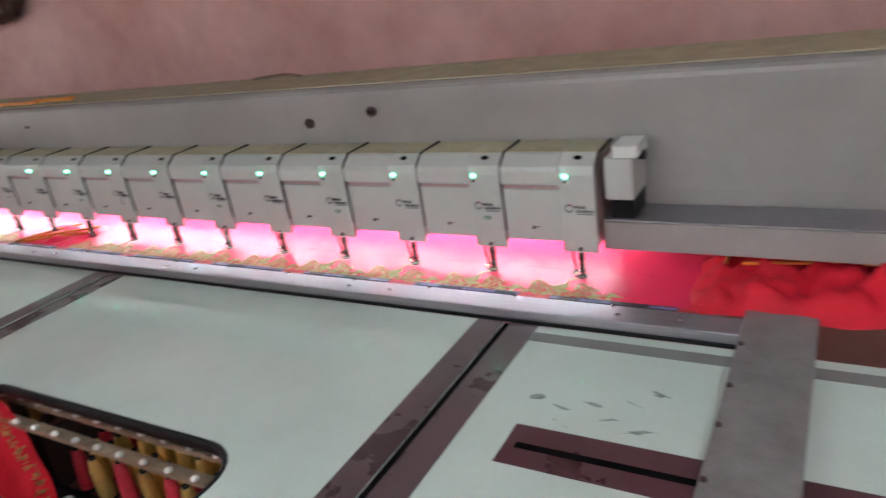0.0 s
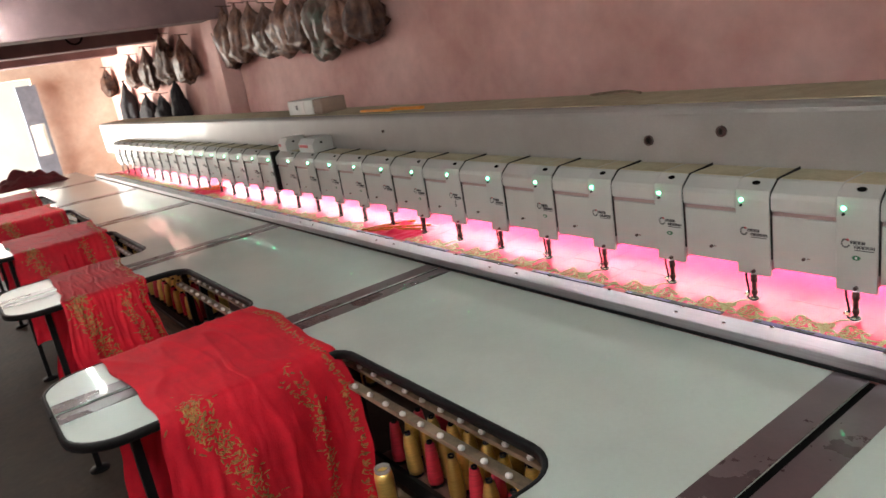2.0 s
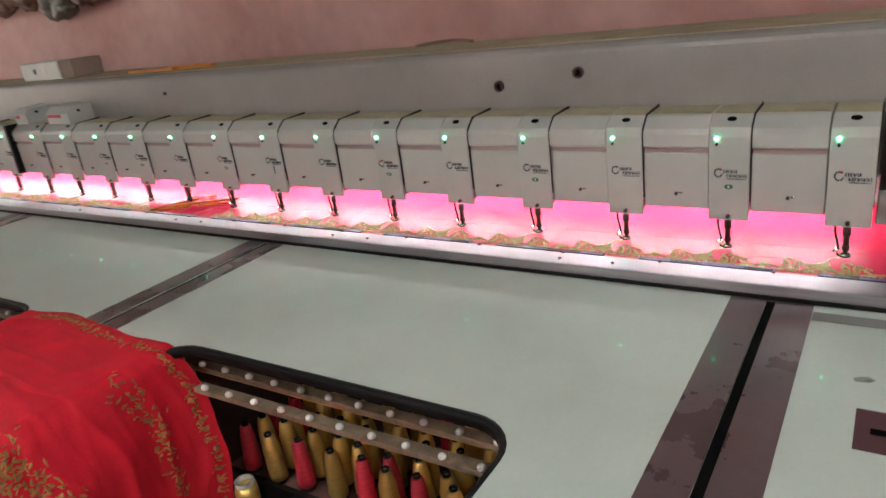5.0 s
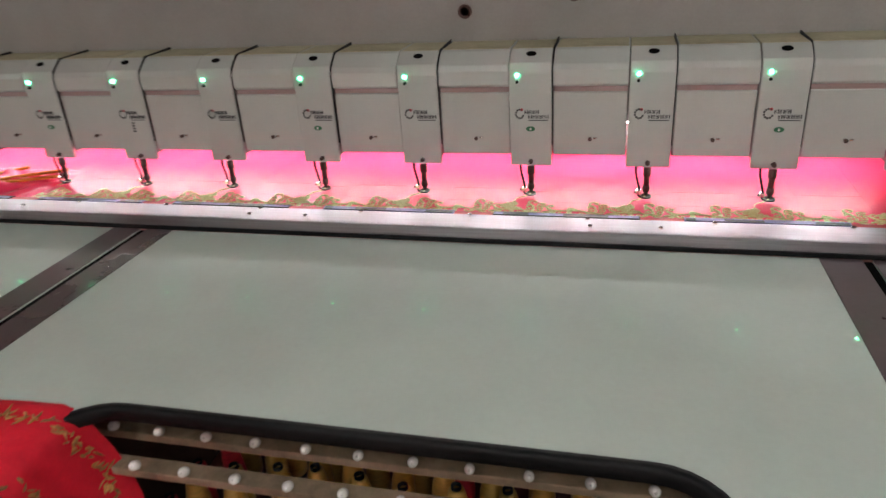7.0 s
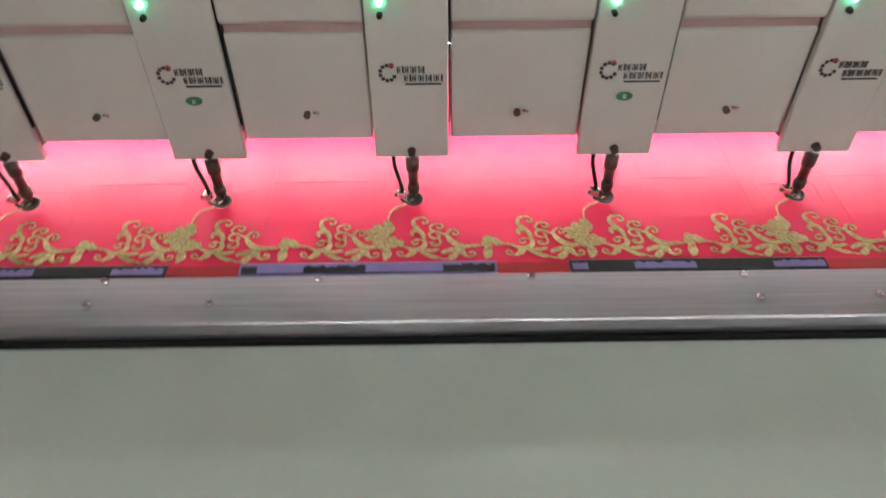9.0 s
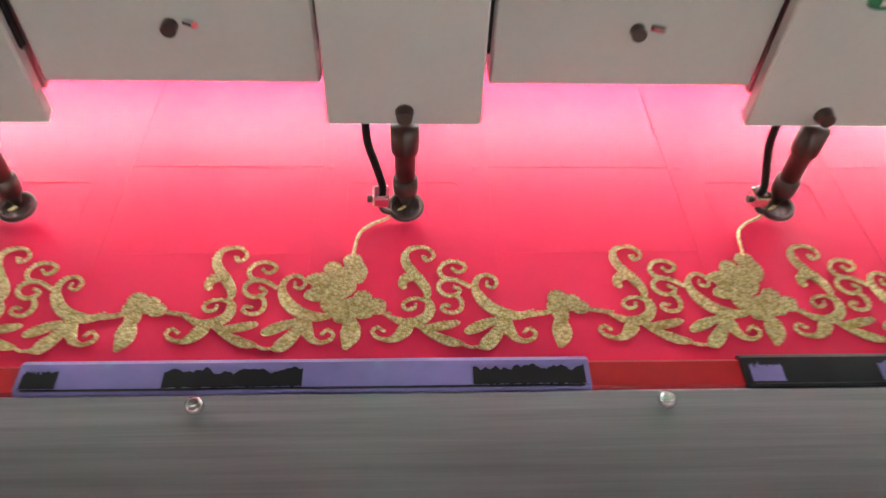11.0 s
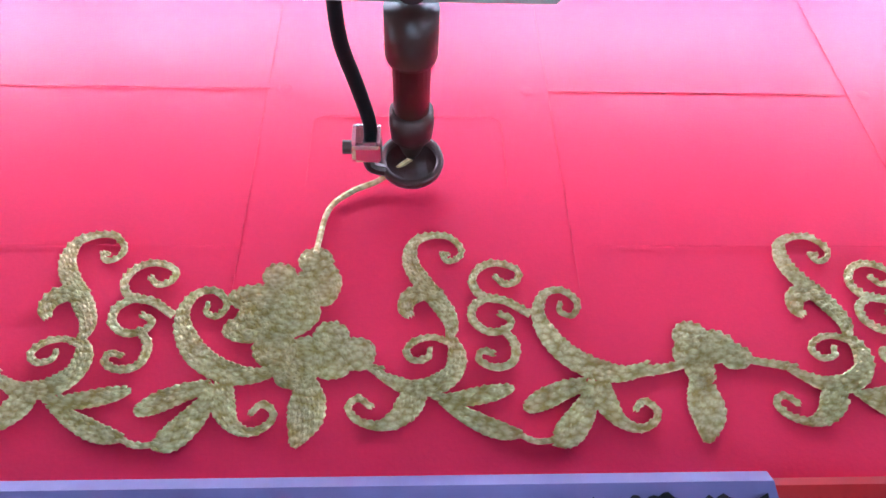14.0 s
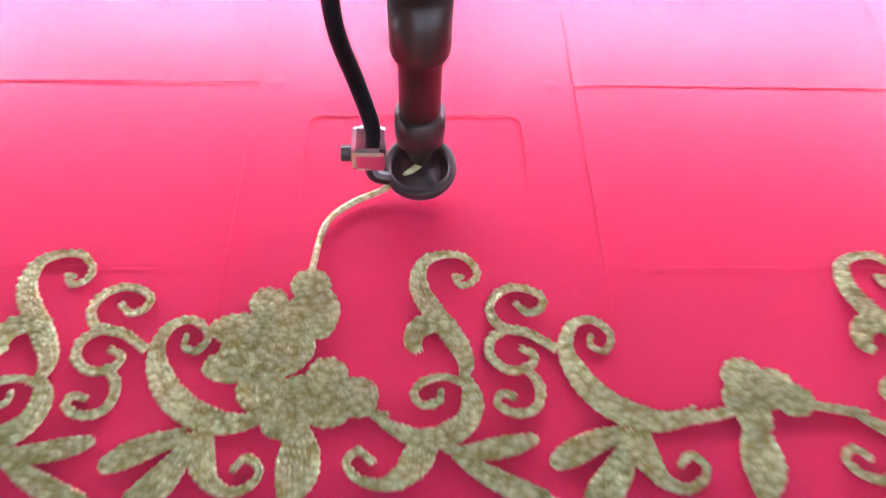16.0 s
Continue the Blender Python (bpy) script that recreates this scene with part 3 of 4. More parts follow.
# gold border: one repeat drawn as strokes and petals (millimetres: x, y, width)
STROKES = {
    "scroll_top": [(7.6, -8.2, 1.1), (5.8, -7.6, 1.1), (7.5, -10.9, 1.2), (10.9, -9.9, 1.4), (12.8, -5.9, 1.5), (8.4, -0.3, 1.8), (1.6, 0.1, 2.2), (-4.2, -3.3, 3.3), (-5.2, -11.2, 4.8), (-1.1, -19.9, 5.5), (4.8, -28.3, 5.7), (8.2, -35.6, 4.3), (7.5, -41.6, 2.0)],
    "bump": [(4.4, -25.0, 4.4), (-1.4, -23.8, 5.5), (-5.7, -26.1, 5.4), (-6.9, -30.1, 4.3), (-5.4, -33.0, 2.5)],
    "lower_stem": [(7.3, -40.6, 1.8), (9.8, -46.8, 4.9), (8.3, -53.4, 5.3), (2.7, -57.6, 5.7), (-5.3, -58.6, 4.7), (-13.6, -54.7, 2.4), (-17.6, -51.4, 1.7)],
    "small_curl": [(7.0, -42.9, 1.5), (2.2, -41.0, 1.5), (-3.7, -42.4, 1.6), (-6.6, -46.1, 1.6), (-4.1, -49.2, 1.6), (0.1, -48.4, 1.5), (1.1, -45.7, 1.2)],
    "tail_curl": [(-2.4, -58.6, 4.7), (-5.1, -63.6, 7.3), (-9.4, -68.7, 5.1), (-15.6, -70.8, 2.3), (-21.9, -68.4, 1.7), (-24.0, -64.5, 1.6), (-21.0, -62.0, 1.6), (-17.3, -64.7, 1.4)],
    "leaf_a": [(2.4, -61.7, 1.2), (8.7, -62.4, 3.8), (16.7, -61.2, 5.0), (23.5, -59.7, 3.6), (27.1, -58.7, 1.0)],
    "leaf_b": [(4.4, -63.4, 1.4), (11.0, -67.3, 4.2), (19.0, -71.6, 5.1), (25.1, -73.4, 3.7), (28.4, -73.6, 0.9)],
    "three_top": [(24.3, -17.8, 1.3), (27.2, -20.6, 1.6), (31.4, -19.0, 1.7), (31.8, -14.6, 1.7), (24.8, -11.7, 1.9), (18.5, -14.0, 2.0), (15.9, -19.9, 2.1), (19.1, -25.3, 2.3), (27.0, -27.3, 2.3), (34.9, -32.7, 2.1)],
    "three_mid": [(20.5, -25.9, 2.1), (15.8, -29.5, 2.2), (15.6, -34.9, 2.2), (20.5, -39.0, 2.0), (26.4, -37.9, 1.9), (28.1, -34.4, 1.8), (24.6, -32.4, 1.5)],
    "three_low": [(25.2, -38.2, 1.8), (28.7, -43.4, 2.3), (27.6, -49.8, 2.1), (22.1, -51.9, 1.8), (17.0, -49.5, 1.7), (17.6, -46.1, 1.6), (21.7, -47.1, 1.4)],
    "branch": [(45.1, -28.5, 1.0), (44.9, -31.5, 1.2), (48.9, -32.9, 1.4), (51.2, -27.9, 1.7), (46.4, -23.0, 1.9), (40.2, -24.6, 2.4), (37.4, -32.1, 3.9), (40.7, -41.6, 6.1), (47.2, -48.9, 6.7), (55.8, -53.3, 6.4), (63.9, -54.1, 4.2), (71.1, -51.6, 2.7)],
    "leaf_c": [(50.2, -57.5, 3.6), (42.7, -59.7, 5.3), (36.0, -62.7, 6.0), (31.6, -65.0, 4.0), (29.3, -65.2, 0.9)],
    "leaf_d": [(51.2, -60.7, 3.6), (47.4, -67.5, 6.8), (42.4, -73.5, 7.6), (38.7, -75.6, 4.6), (37.6, -75.8, 1.1)],
    "right_curl": [(53.2, -56.8, 7.3), (55.2, -63.8, 6.7), (58.9, -70.0, 3.8), (64.4, -72.4, 2.1), (69.6, -70.0, 1.8), (70.5, -66.1, 1.7), (66.9, -63.6, 1.6), (63.9, -66.6, 1.4)],
    "leaf_e": [(80.0, -55.2, 3.7), (80.5, -60.8, 8.8), (80.4, -67.7, 10.0), (78.8, -73.7, 5.4), (77.6, -77.2, 1.2)],
}
FLOWER = [(67.2, -17.0, 5.7, 4.7), (79.1, -11.1, 5.8, 5.5), (82.3, -20.4, 6.0, 8.6), (75.7, -23.6, 6.7, 7.6), (61.2, -25.9, 9.9, 5.1), (59.1, -37.7, 7.7, 4.8), (71.6, -31.1, 10.2, 9.6), (64.5, -32.6, 9.1, 7.3), (68.7, -44.8, 7.0, 6.3), (79.0, -48.2, 8.3, 7.5), (86.3, -41.3, 5.9, 6.1), (94.8, -46.9, 5.8, 5.7), (87.2, -49.6, 6.3, 5.9), (76.2, -53.6, 6.8, 5.2)]
BUD = [(87.0, -41.3, 5.7, 5.6), (85.9, -47.6, 5.8, 6.2), (87.4, -53.6, 4.7, 5.0), (94.7, -43.4, 5.9, 4.4), (99.9, -48.3, 5.3, 4.6), (92.9, -46.9, 5.7, 4.1)]


stitch_rnd = random.Random(21)


def stitch(bm, x, y, turn, z):
    """One thread stitch, a low lengthwise bump."""
    turn += stitch_rnd.uniform(-0.22, 0.22)
    x, y = x + stitch_rnd.uniform(-0.2, 0.2), y + stitch_rnd.uniform(-0.2, 0.2)
    length, wid = stitch_rnd.uniform(1.15, 1.5), stitch_rnd.uniform(0.62, 0.78)
    c, s = math.cos(turn), math.sin(turn)
    ring = [bm.verts.new(((x + u * c - v * s) / 1000, (y + u * s + v * c) / 1000, (z + h) / 1000)) for u, v, h in ((length, 0, -0.25), (0.15, wid, -0.35), (-length, 0, -0.25), (-0.15, -wid, -0.35))]
    top = bm.verts.new((x / 1000, y / 1000, (z + stitch_rnd.uniform(0.9, 1.5)) / 1000))
    for k in range(4):
        bm.faces.new((top, ring[k], ring[(k + 1) % 4]))


def satin(bm, pts, n=7):
    """A padded stitched stroke: domed across, with a stepped edge."""
    q = smooth_path(pts, n)
    rows = []
    gone = 0.0
    for a, c in zip(q, q[1:]):
        seg = math.hypot(c[0] - a[0], c[1] - a[1])
        turn = math.atan2(c[1] - a[1], c[0] - a[0])
        while gone < seg:
            u = gone / seg
            w = max(0.3, ((a[2] + (c[2] - a[2]) * u) * 1.06 + 0.1) / 2 - 0.25)
            m = max(1, int(round(2 * w / 1.5)))
            for k in range(m + 1):
                o = -w + 2 * w * k / m
                stitch(bm, a[0] + (c[0] - a[0]) * u - math.sin(turn) * o, a[1] + (c[1] - a[1]) * u + math.cos(turn) * o, turn, 0.6)
            gone += 2.3
        gone -= seg
    for i, p in enumerate(q):
        a, c = q[max(i - 1, 0)], q[min(i + 1, len(q) - 1)]
        d = Vector((c[0] - a[0], c[1] - a[1]))
        d = d.normalized() if d.length > 1e-6 else Vector((1, 0))
        nrm = Vector((-d.y, d.x))
        w = (max(p[2], 1.3) * 1.06 + 0.25) / 2 * (1 + 0.10 * (i % 2))
        top = 0.5
        row = []
        for s, hgt in ((-1.0, -0.3), (-0.93, 0.8), (-0.76, 1.1), (-0.56, 0.72), (0.0, 0.85), (0.56, 0.72), (0.76, 1.1), (0.93, 0.8), (1.0, -0.3)):
            row.append(bm.verts.new(((p[0] + nrm.x * w * s) / 1000, (p[1] + nrm.y * w * s) / 1000, top * hgt / 1000 * (1 + 0.22 * (i % 2)))))
        rows.append(row)
    for a, c in zip(rows, rows[1:]):
        for k in range(8):
            bm.faces.new((a[k], a[k + 1], c[k + 1], c[k]))


def petal(bm, x, y, rx, ry):
    rings = []
    for f, z in ((1.02, -0.3), (0.95, 0.45), (0.7, 0.5), (0.25, 0.5)):
        rings.append([bm.verts.new(((x + rx * f * math.cos(a) * (1 + 0.05 * math.sin(5 * a + x))) / 1000, (y + ry * f * math.sin(a) * (1 + 0.05 * math.sin(5 * a + x))) / 1000, z / 1000)) for a in [2 * math.pi * i / 18 for i in range(18)]])
    for a, c in zip(rings, rings[1:]):
        for i in range(18):
            bm.faces.new((a[i], a[(i + 1) % 18], c[(i + 1) % 18], c[i]))
    bm.faces.new(rings[-1])
    m = max(2, int(round((rx + ry) / 2 / 1.55)))
    for k in range(m):
        f = 1 - (k + 0.15) / m
        count = max(3, int(2 * math.pi * f * (rx + ry) / 2 / 2.4))
        for i in range(count):
            a = 2 * math.pi * i / count + k
            stitch(bm, x + rx * f * math.cos(a), y + ry * f * math.sin(a), math.atan2(ry * math.cos(a), -rx * math.sin(a)), 0.66)


def repeat(petals, leaf_shift):
    bm = bmesh.new()
    for key, pts in STROKES.items():
        dx = leaf_shift if key == "leaf_e" else 0.0
        satin(bm, [(x + dx, y, w) for x, y, w in pts])
    for p in petals:
        petal(bm, *p)
    if leaf_shift:
        satin(bm, [(67, -53.5, 3.4), (77, -52.5, 2.4), (86, -50, 2.0)])
    end = 8.0 if leaf_shift else -8.0
    satin(bm, [(96, -47, 2.4), (102 + end / 2, -50, 2.0), (108 + end, -52, 2.2), (111 + end, -53, 2.4)])
    satin(bm, [(26.5, -73.2, 1.2), (32, -76, 1.2), (39, -75.6, 1.2)])
    return bm


MX, MY = -0.112, -0.0275
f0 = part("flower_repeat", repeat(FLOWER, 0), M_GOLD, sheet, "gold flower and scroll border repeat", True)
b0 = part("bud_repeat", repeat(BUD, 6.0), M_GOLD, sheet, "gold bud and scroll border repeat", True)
f0.location, b0.location = (MX, MY, 0), (MX + 0.117, MY, 0)
for k in range(1, 31):
    for src, dx in ((f0, 0.0), (b0, 0.117)):
        c = new(src.name.split(".")[0], src.data)
        c.parent, c.location = sheet, (MX + dx - STEP * k, MY, 0)
        c["label"] = src["label"]

# ---- front rail and clips ----
rail = thing("front_rail", "brushed aluminium border frame rail with bolts", "machine rail", at=(0, 0, 0))
b = side_profile([(-0.210, 0.793), (-0.210, 0.818), (-0.208, 0.820), (-0.139, 0.820), (-0.137, 0.818), (-0.137, 0.793)], -7.95, 0.40)
part("rail_bar", b, M_ALU, rail)
part("rail_groove", block((-7.95, -0.2155, 0.7929), (0.40, -0.2103, 0.797)), M_BLACK, rail, "black groove strip")
part("rail_base", block((-7.95, -0.2155, 0.7885), (0.40, -0.108, 0.7928)), M_BLACK, rail)
bolt = lathe([(0.0048, 0.0), (0.0048, 0.0012), (0.0044, 0.0034), (0.0028, 0.0042), (0.0022, 0.0042), (0.0018, 0.0024), (0.0, 0.0024)], 12)
bolt0 = part("bolt", bolt, M_CHROME, rail, "bright bolt head", True)
bolt0.location = (0.118, -0.145, 0.820)
xs = []
for k in range(0, 32):
    xs.append((0.118 - 0.245 * k, -0.145))
for k in range(0, 11):
    xs += [(0.275 - 0.75 * k, -0.180), (0.140 - 0.75 * k, -0.182)]
for x, y in xs[1:]:
    c = new("bolt", bolt0.data)
    c.parent, c.location = rail, (x, y, 0.820)
# clips along the hem
random.seed(4)


def clip(x0, x1, dark):
    c = thing("hem_clip", ("worn violet plastic hem clip with black patches" if not dark else "black plastic hem clip with worn violet patches"), "clip", "hem clips on the rail", ((x0 + x1) / 2, -0.1265, 0.8105))
    w = (x1 - x0) / 2
    base, over = (M_CLIPB, M_CLIPP) if dark else (M_CLIPP, M_CLIPB)
    part("clip_body", side_profile([(-0.010, 0.0), (-0.0105, 0.006), (-0.008, 0.0095), (0.007, 0.0105), (0.0105, 0.008), (0.0105, 0.0)], -w, w), base, c)
    part("clip_seam", block((-w + 0.004, -0.0088, 0.0090), (w - 0.004, -0.0080, 0.0102)), M_CLIPB, c)
    part("clip_rib", block((-w + 0.002, -0.0112, 0.002), (w - 0.002, -0.0106, 0.0045)), base, c)
    for a, bb in ((-0.50, -0.02), (0.58, 0.98), (-0.98, -0.86)):
        j = random.uniform(-0.06, 0.06)
        out = []
        n = 44
        for i in range(n + 1):
            out.append((w * (a + (bb - a) * i / n), -0.0078 + 0.0009 * noise.noise((i * 0.9, x0 * 9, a))))
        for i in range(n, -1, -1):
            out.append((w * (a + (bb - a) * i / n), 0.002 + 0.0035 * noise.noise((i * 0.35, x0 * 5, a + 3)) + 0.0012 * noise.noise((i * 1.7, x0, a))))
        bm = bmesh.new()
        up = [bm.verts.new((px, py, 0.0096 + 0.001 * (py + 0.008) / 0.015 + 0.0008)) for px, py in out]
        bm.faces.new(up)
        part("worn_patch", bm, over, c)
    return c


rodr = thing("hem_rod", "red covered hem rod running along the rail", "rod", at=(0, 0, 0))
part("rod_bar", side_profile([(-0.136, 0.8105), (-0.1365, 0.8145), (-0.134, 0.8175), (-0.120, 0.8185), (-0.117, 0.8155), (-0.117, 0.8105)], -7.75, 0.30), M_CLIPR, rodr)
for i in range(-3, 18):
    x1 = -0.900 - 0.387 * i
    if x1 > 0.3 or x1 - 0.3 < -7.7:
        continue
    clip(x1 - 0.302, min(x1, 0.28), i % 2 == 1)

# loose folded ends of the sheet
def rumpled(name, label, cx, cy, lx, ly, hgt, seed, material, trim=None):
    b = bmesh.new()
    n1, n2 = 40, 26
    g = []
    for i in range(n1 + 1):
        r = []
        for j in range(n2 + 1):
            u, v = i / n1 - 0.5, j / n2 - 0.5
            e = max(0.0, 1 - (2 * u) ** 4) * max(0.0, 1 - (2 * v) ** 4)
            z = hgt * e * (0.35 + abs(noise.noise((u * 5 + seed, v * 4, seed)))) + 0.35 * hgt * e * noise.noise((u * 14, v * 3, seed))
            r.append(b.verts.new((lx * (u + 0.04 * noise.noise((v * 4, seed, 0))), ly * (v + 0.06 * noise.noise((u * 5, 3, seed))), max(z, 0.001))))
        g.append(r)
    for i in range(n1):
        for j in range(n2):
            b.faces.new((g[i][j], g[i + 1][j], g[i + 1][j + 1], g[i][j + 1]))
    t = thing(name, label, "fabric", at=(cx, cy, CLOTH + 0.001))
    part("cloth", b, material, t, smooth=True)
    if trim:
        bt = bmesh.new()
        for a, c in trim:
            p = smooth_path([a, ((a[0] + c[0]) / 2 + 0.008, (a[1] + c[1]) / 2, (a[2] + c[2]) / 2 + 0.004), c], 8)
            sweep(p, 0.005, 6, bt)
        part("border", bt, M_ORANGE, t, "orange-gold woven border", True)
    return t


rumpled("folded_cloth", "crumpled red cloth end with an orange gold border", 0.52, 0.03, 0.50, 0.30, 0.10, 3.0, M_RED, [((-0.22, -0.13, 0.006), (-0.19, 0.12, 0.03)), ((-0.15, 0.02, 0.05), (0.14, 0.06, 0.05))])
for x, s in ((-2.20, 7.0), (-4.80, 9.0)):
    t = rumpled("folded_cloth", "red cloth fold with an orange border lying over the sheet", x, 0.0, 0.36, 0.22, 0.022, s, M_PINK, [((-0.17, -0.10, 0.004), (0.15, 0.07, 0.016)), ((-0.12, -0.10, 0.006), (0.16, 0.02, 0.014)), ((-0.17, -0.10, 0.004), (0.0, 0.09, 0.014))])

# ---- tables with their thread bays ----
FRONT, BACK_Y, HALF = -1.535, -0.808, 0.288


def table_outline(inset=0.0):
    """One table between two joints: two half fingers and the bay between them."""
    g, R, r = 0.009 + inset, 0.13, 0.10
    L, Rr = -BAY + g, -g
    out = [(L, -0.2165), (L, FRONT + inset)]
    out += arc(-BAY + HALF - R - inset, FRONT + R + inset, R, -90, 0)
    out += arc(-BAY + HALF + r - inset, BACK_Y - r + inset, r, 180, 90)
    out += arc(-HALF - r + inset, BACK_Y - r + inset, r, 90, 0)
    out += arc(-HALF + R + inset, FRONT + R + inset, R, 180, 270)
    out += [(Rr, FRONT + inset), (Rr, -0.2165)]
    return out


def table_shape():
    t = thing("work_table", "glossy pale green laminate table with a cut-out thread bay", "table", "row of work tables", (SLIT, 0, 0))
    part("tabletop", prism(table_outline(), TABLE - 0.022, TABLE), M_TABLE, t)
    o = table_outline()[1:-1]
    b = bmesh.new()
    lo, hi = [], []
    for i, p in enumerate(o):
        a, c = o[max(i - 1, 0)], o[min(i + 1, len(o) - 1)]
        d = Vector((c[0] - a[0], c[1] - a[1])).normalized()
        nrm = Vector((d.y, -d.x))
        ring = []
        for off, z in ((0.0005, TABLE + 0.0015), (0.010, TABLE + 0.0005), (0.013, TABLE - 0.004), (0.013, TABLE - 0.022), (0.004, TABLE - 0.025), (0.0005, TABLE - 0.025)):
            ring.append(b.verts.new((p[0] + nrm.x * off, p[1] + nrm.y * off, z)))
        lo.append(ring)
    for a, c in zip(lo, lo[1:]):
        for k in range(6):
            b.faces.new((a[k], a[(k + 1) % 6], c[(k + 1) % 6], c[k]))
    part("edge_trim", b, M_BLACK, t, "black rubber edge trim", True)
    # dark boards on both sides of the joints
    part("joint_board", block((-0.0800, FRONT + 0.001, TABLE + 0.0003), (-0.009, -0.2165, TABLE + 0.0012)), M_STRIP, t, "dark brown board along the joint")
    part("joint_board", block((-BAY + 0.009, FRONT + 0.001, TABLE + 0.0003), (-BAY + 0.0760, -0.2165, TABLE + 0.0012)), M_STRIP, t, "dark brown board along the joint")
    for x in (-BAY + 0.17,):
        leg = part("leg", block((x - 0.013, FRONT + 0.135, FLOOR + 0.02), (x + 0.013, FRONT + 0.161, TABLE - 0.0225), 0.003), M_BLACK, t, "black square steel leg")
        part("foot", lathe([(0.045, 0.0), (0.045, 0.008), (0.014, 0.018), (0.012, 0.03)], 14, off=(x, FRONT + 0.148, FLOOR)), M_BLACK, leg)
        part("leg", block((x - 0.018, -0.36, FLOOR), (x + 0.018, -0.324, TABLE - 0.0225), 0.003), M_BLACK, t, "black square steel leg")
    part("apron_bar", block((-BAY + 0.15, -0.36, TABLE - 0.08), (-0.15, -0.33, TABLE - 0.0225)), M_BLACK, t)
    part("joint_channel", block((-0.009, FRONT + 0.004, TABLE - 0.02), (0.009, -0.2165, TABLE - 0.003)), M_DARK, t)
    return t


table = table_shape()
for k in range(1, 6):
    copy_thing(table, pose(SLIT - BAY * k, 0, 0))
rt = thing("end_table", "pale green laminate end table with grey tape and smudges", "table", at=(SLIT, 0, 0))
part("tabletop", prism([(0.009, -0.2165), (0.009, FRONT)] + arc(HALF - 0.13, FRONT + 0.13, 0.13, -90, 0) + [(HALF, -1.2), (1.7, -1.2), (1.7, -0.2165)], TABLE - 0.022, TABLE), M_TABLE, rt)
part("joint_board", block((0.009, FRONT + 0.001, TABLE + 0.0003), (0.080, -0.2165, TABLE + 0.0012)), M_STRIP, rt, "dark brown board along the joint")
part("tape_strip", block((0.081, -0.284, TABLE + 0.0003), (1.69, -0.246, TABLE + 0.0009)), mat("grey_tape", (0.20, 0.20, 0.19), 0.4, vary=0.1), rt, "grey tape strip")
part("slot_board", block((0.175, -0.684, TABLE + 0.0003), (0.95, -0.574, TABLE + 0.0014)), M_BURG, rt, "burgundy board with a slot")
part("slot", block((0.196, -0.640, TABLE + 0.0016), (0.92, -0.624, TABLE + 0.0020)), M_DARK, rt, "long black slot")
for x in (0.15, 1.55):
    part("leg", block((x - 0.018, -1.1, FLOOR), (x + 0.018, -1.064, TABLE - 0.0225), 0.003), M_BLACK, rt)
bs = bmesh.new()
random.seed(11)
for i in range(9):
    cx, cy = 0.30 + random.uniform(-0.12, 0.13), -0.47 + random.uniform(-0.09, 0.06)
    ro = random.uniform(0, 6)
    vs = [bs.verts.new((cx + random.uniform(0.010, 0.03) * math.cos(a), cy + random.uniform(0.004, 0.012) * math.sin(a + ro), TABLE + 0.0004)) for a in [2 * math.pi * q / 9 for q in range(9)]]
    bs.faces.new(vs)
part("smudge", bs, mat("grey_smudge", (0.40, 0.46, 0.42), 0.5, vary=0.3, scale=40), rt, "grey oily smudges")["kind"] = "stuff"
arm = thing("drive_arm", "long grey steel drive arm lying across the end table", "machine arm", at=(0.465, 0, 0))
part("arm_bar", block((-0.068, -1.5, TABLE + 0.002), (0.072, -0.005, TABLE + 0.036), 0.004), M_ARM, arm)
for y in (-0.25, -0.40, -0.52, -0.66, -0.8, -0.95):
    part("arm_bolt", rod((-0.060, y, TABLE + 0.036), (-0.060, y, TABLE + 0.040), 0.006, 0.005), M_STEEL, arm)
part("arm_clamp", block((-0.075, -0.86, TABLE + 0.036), (0.0, -0.84, TABLE + 0.046), 0.002), M_BLACK, arm)


# ---- thread racks under the bays ----
def cone_mesh(name, label, material, r, hgt, waist):
    t = thing(name, label, "thread cone", "thread cones on the rack")
    part("winding", lathe([(r * 1.0, 0.012), (r * 1.06, 0.03), (r * waist, hgt * 0.7), (r * 0.62, hgt * 0.93), (r * 0.5, hgt * 0.95)], 14), material, t, smooth=True)
    part("spool", lathe([(r * 0.9, 0.0), (r * 0.9, 0.011), (r * 0.42, 0.012), (r * 0.40, hgt), (r * 0.30, hgt), (r * 0.28, hgt - 0.02), (0.0, hgt - 0.02)], 12), M_BLACK, t, "black spool core", True)
    return t


gold_cone = cone_mesh("thread_cone", "gold metallic thread cone standing on the maroon rack", M_ZARI, 0.024, 0.155, 0.92)
red_cone = cone_mesh("thread_cone", "red thread cone standing on the maroon rack", M_REDTHREAD, 0.023, 0.15, 0.85)
big_cone = thing("thread_cone", "large open gold thread cone on a card tube", "thread cone", "thread cones on the rack")
part("winding", lathe([(0.024, 0.005), (0.028, 0.02), (0.029, 0.11), (0.026, 0.13)], 18), M_ZARI, big_cone, smooth=True)
part("card_tube", lathe([(0.022, 0.0), (0.024, 0.13), (0.0245, 0.142), (0.019, 0.142), (0.018, 0.08), (0.0, 0.08)], 18), M_CARD, big_cone, "grey card tube", True)
random.seed(21)
RACK_Z = 0.32


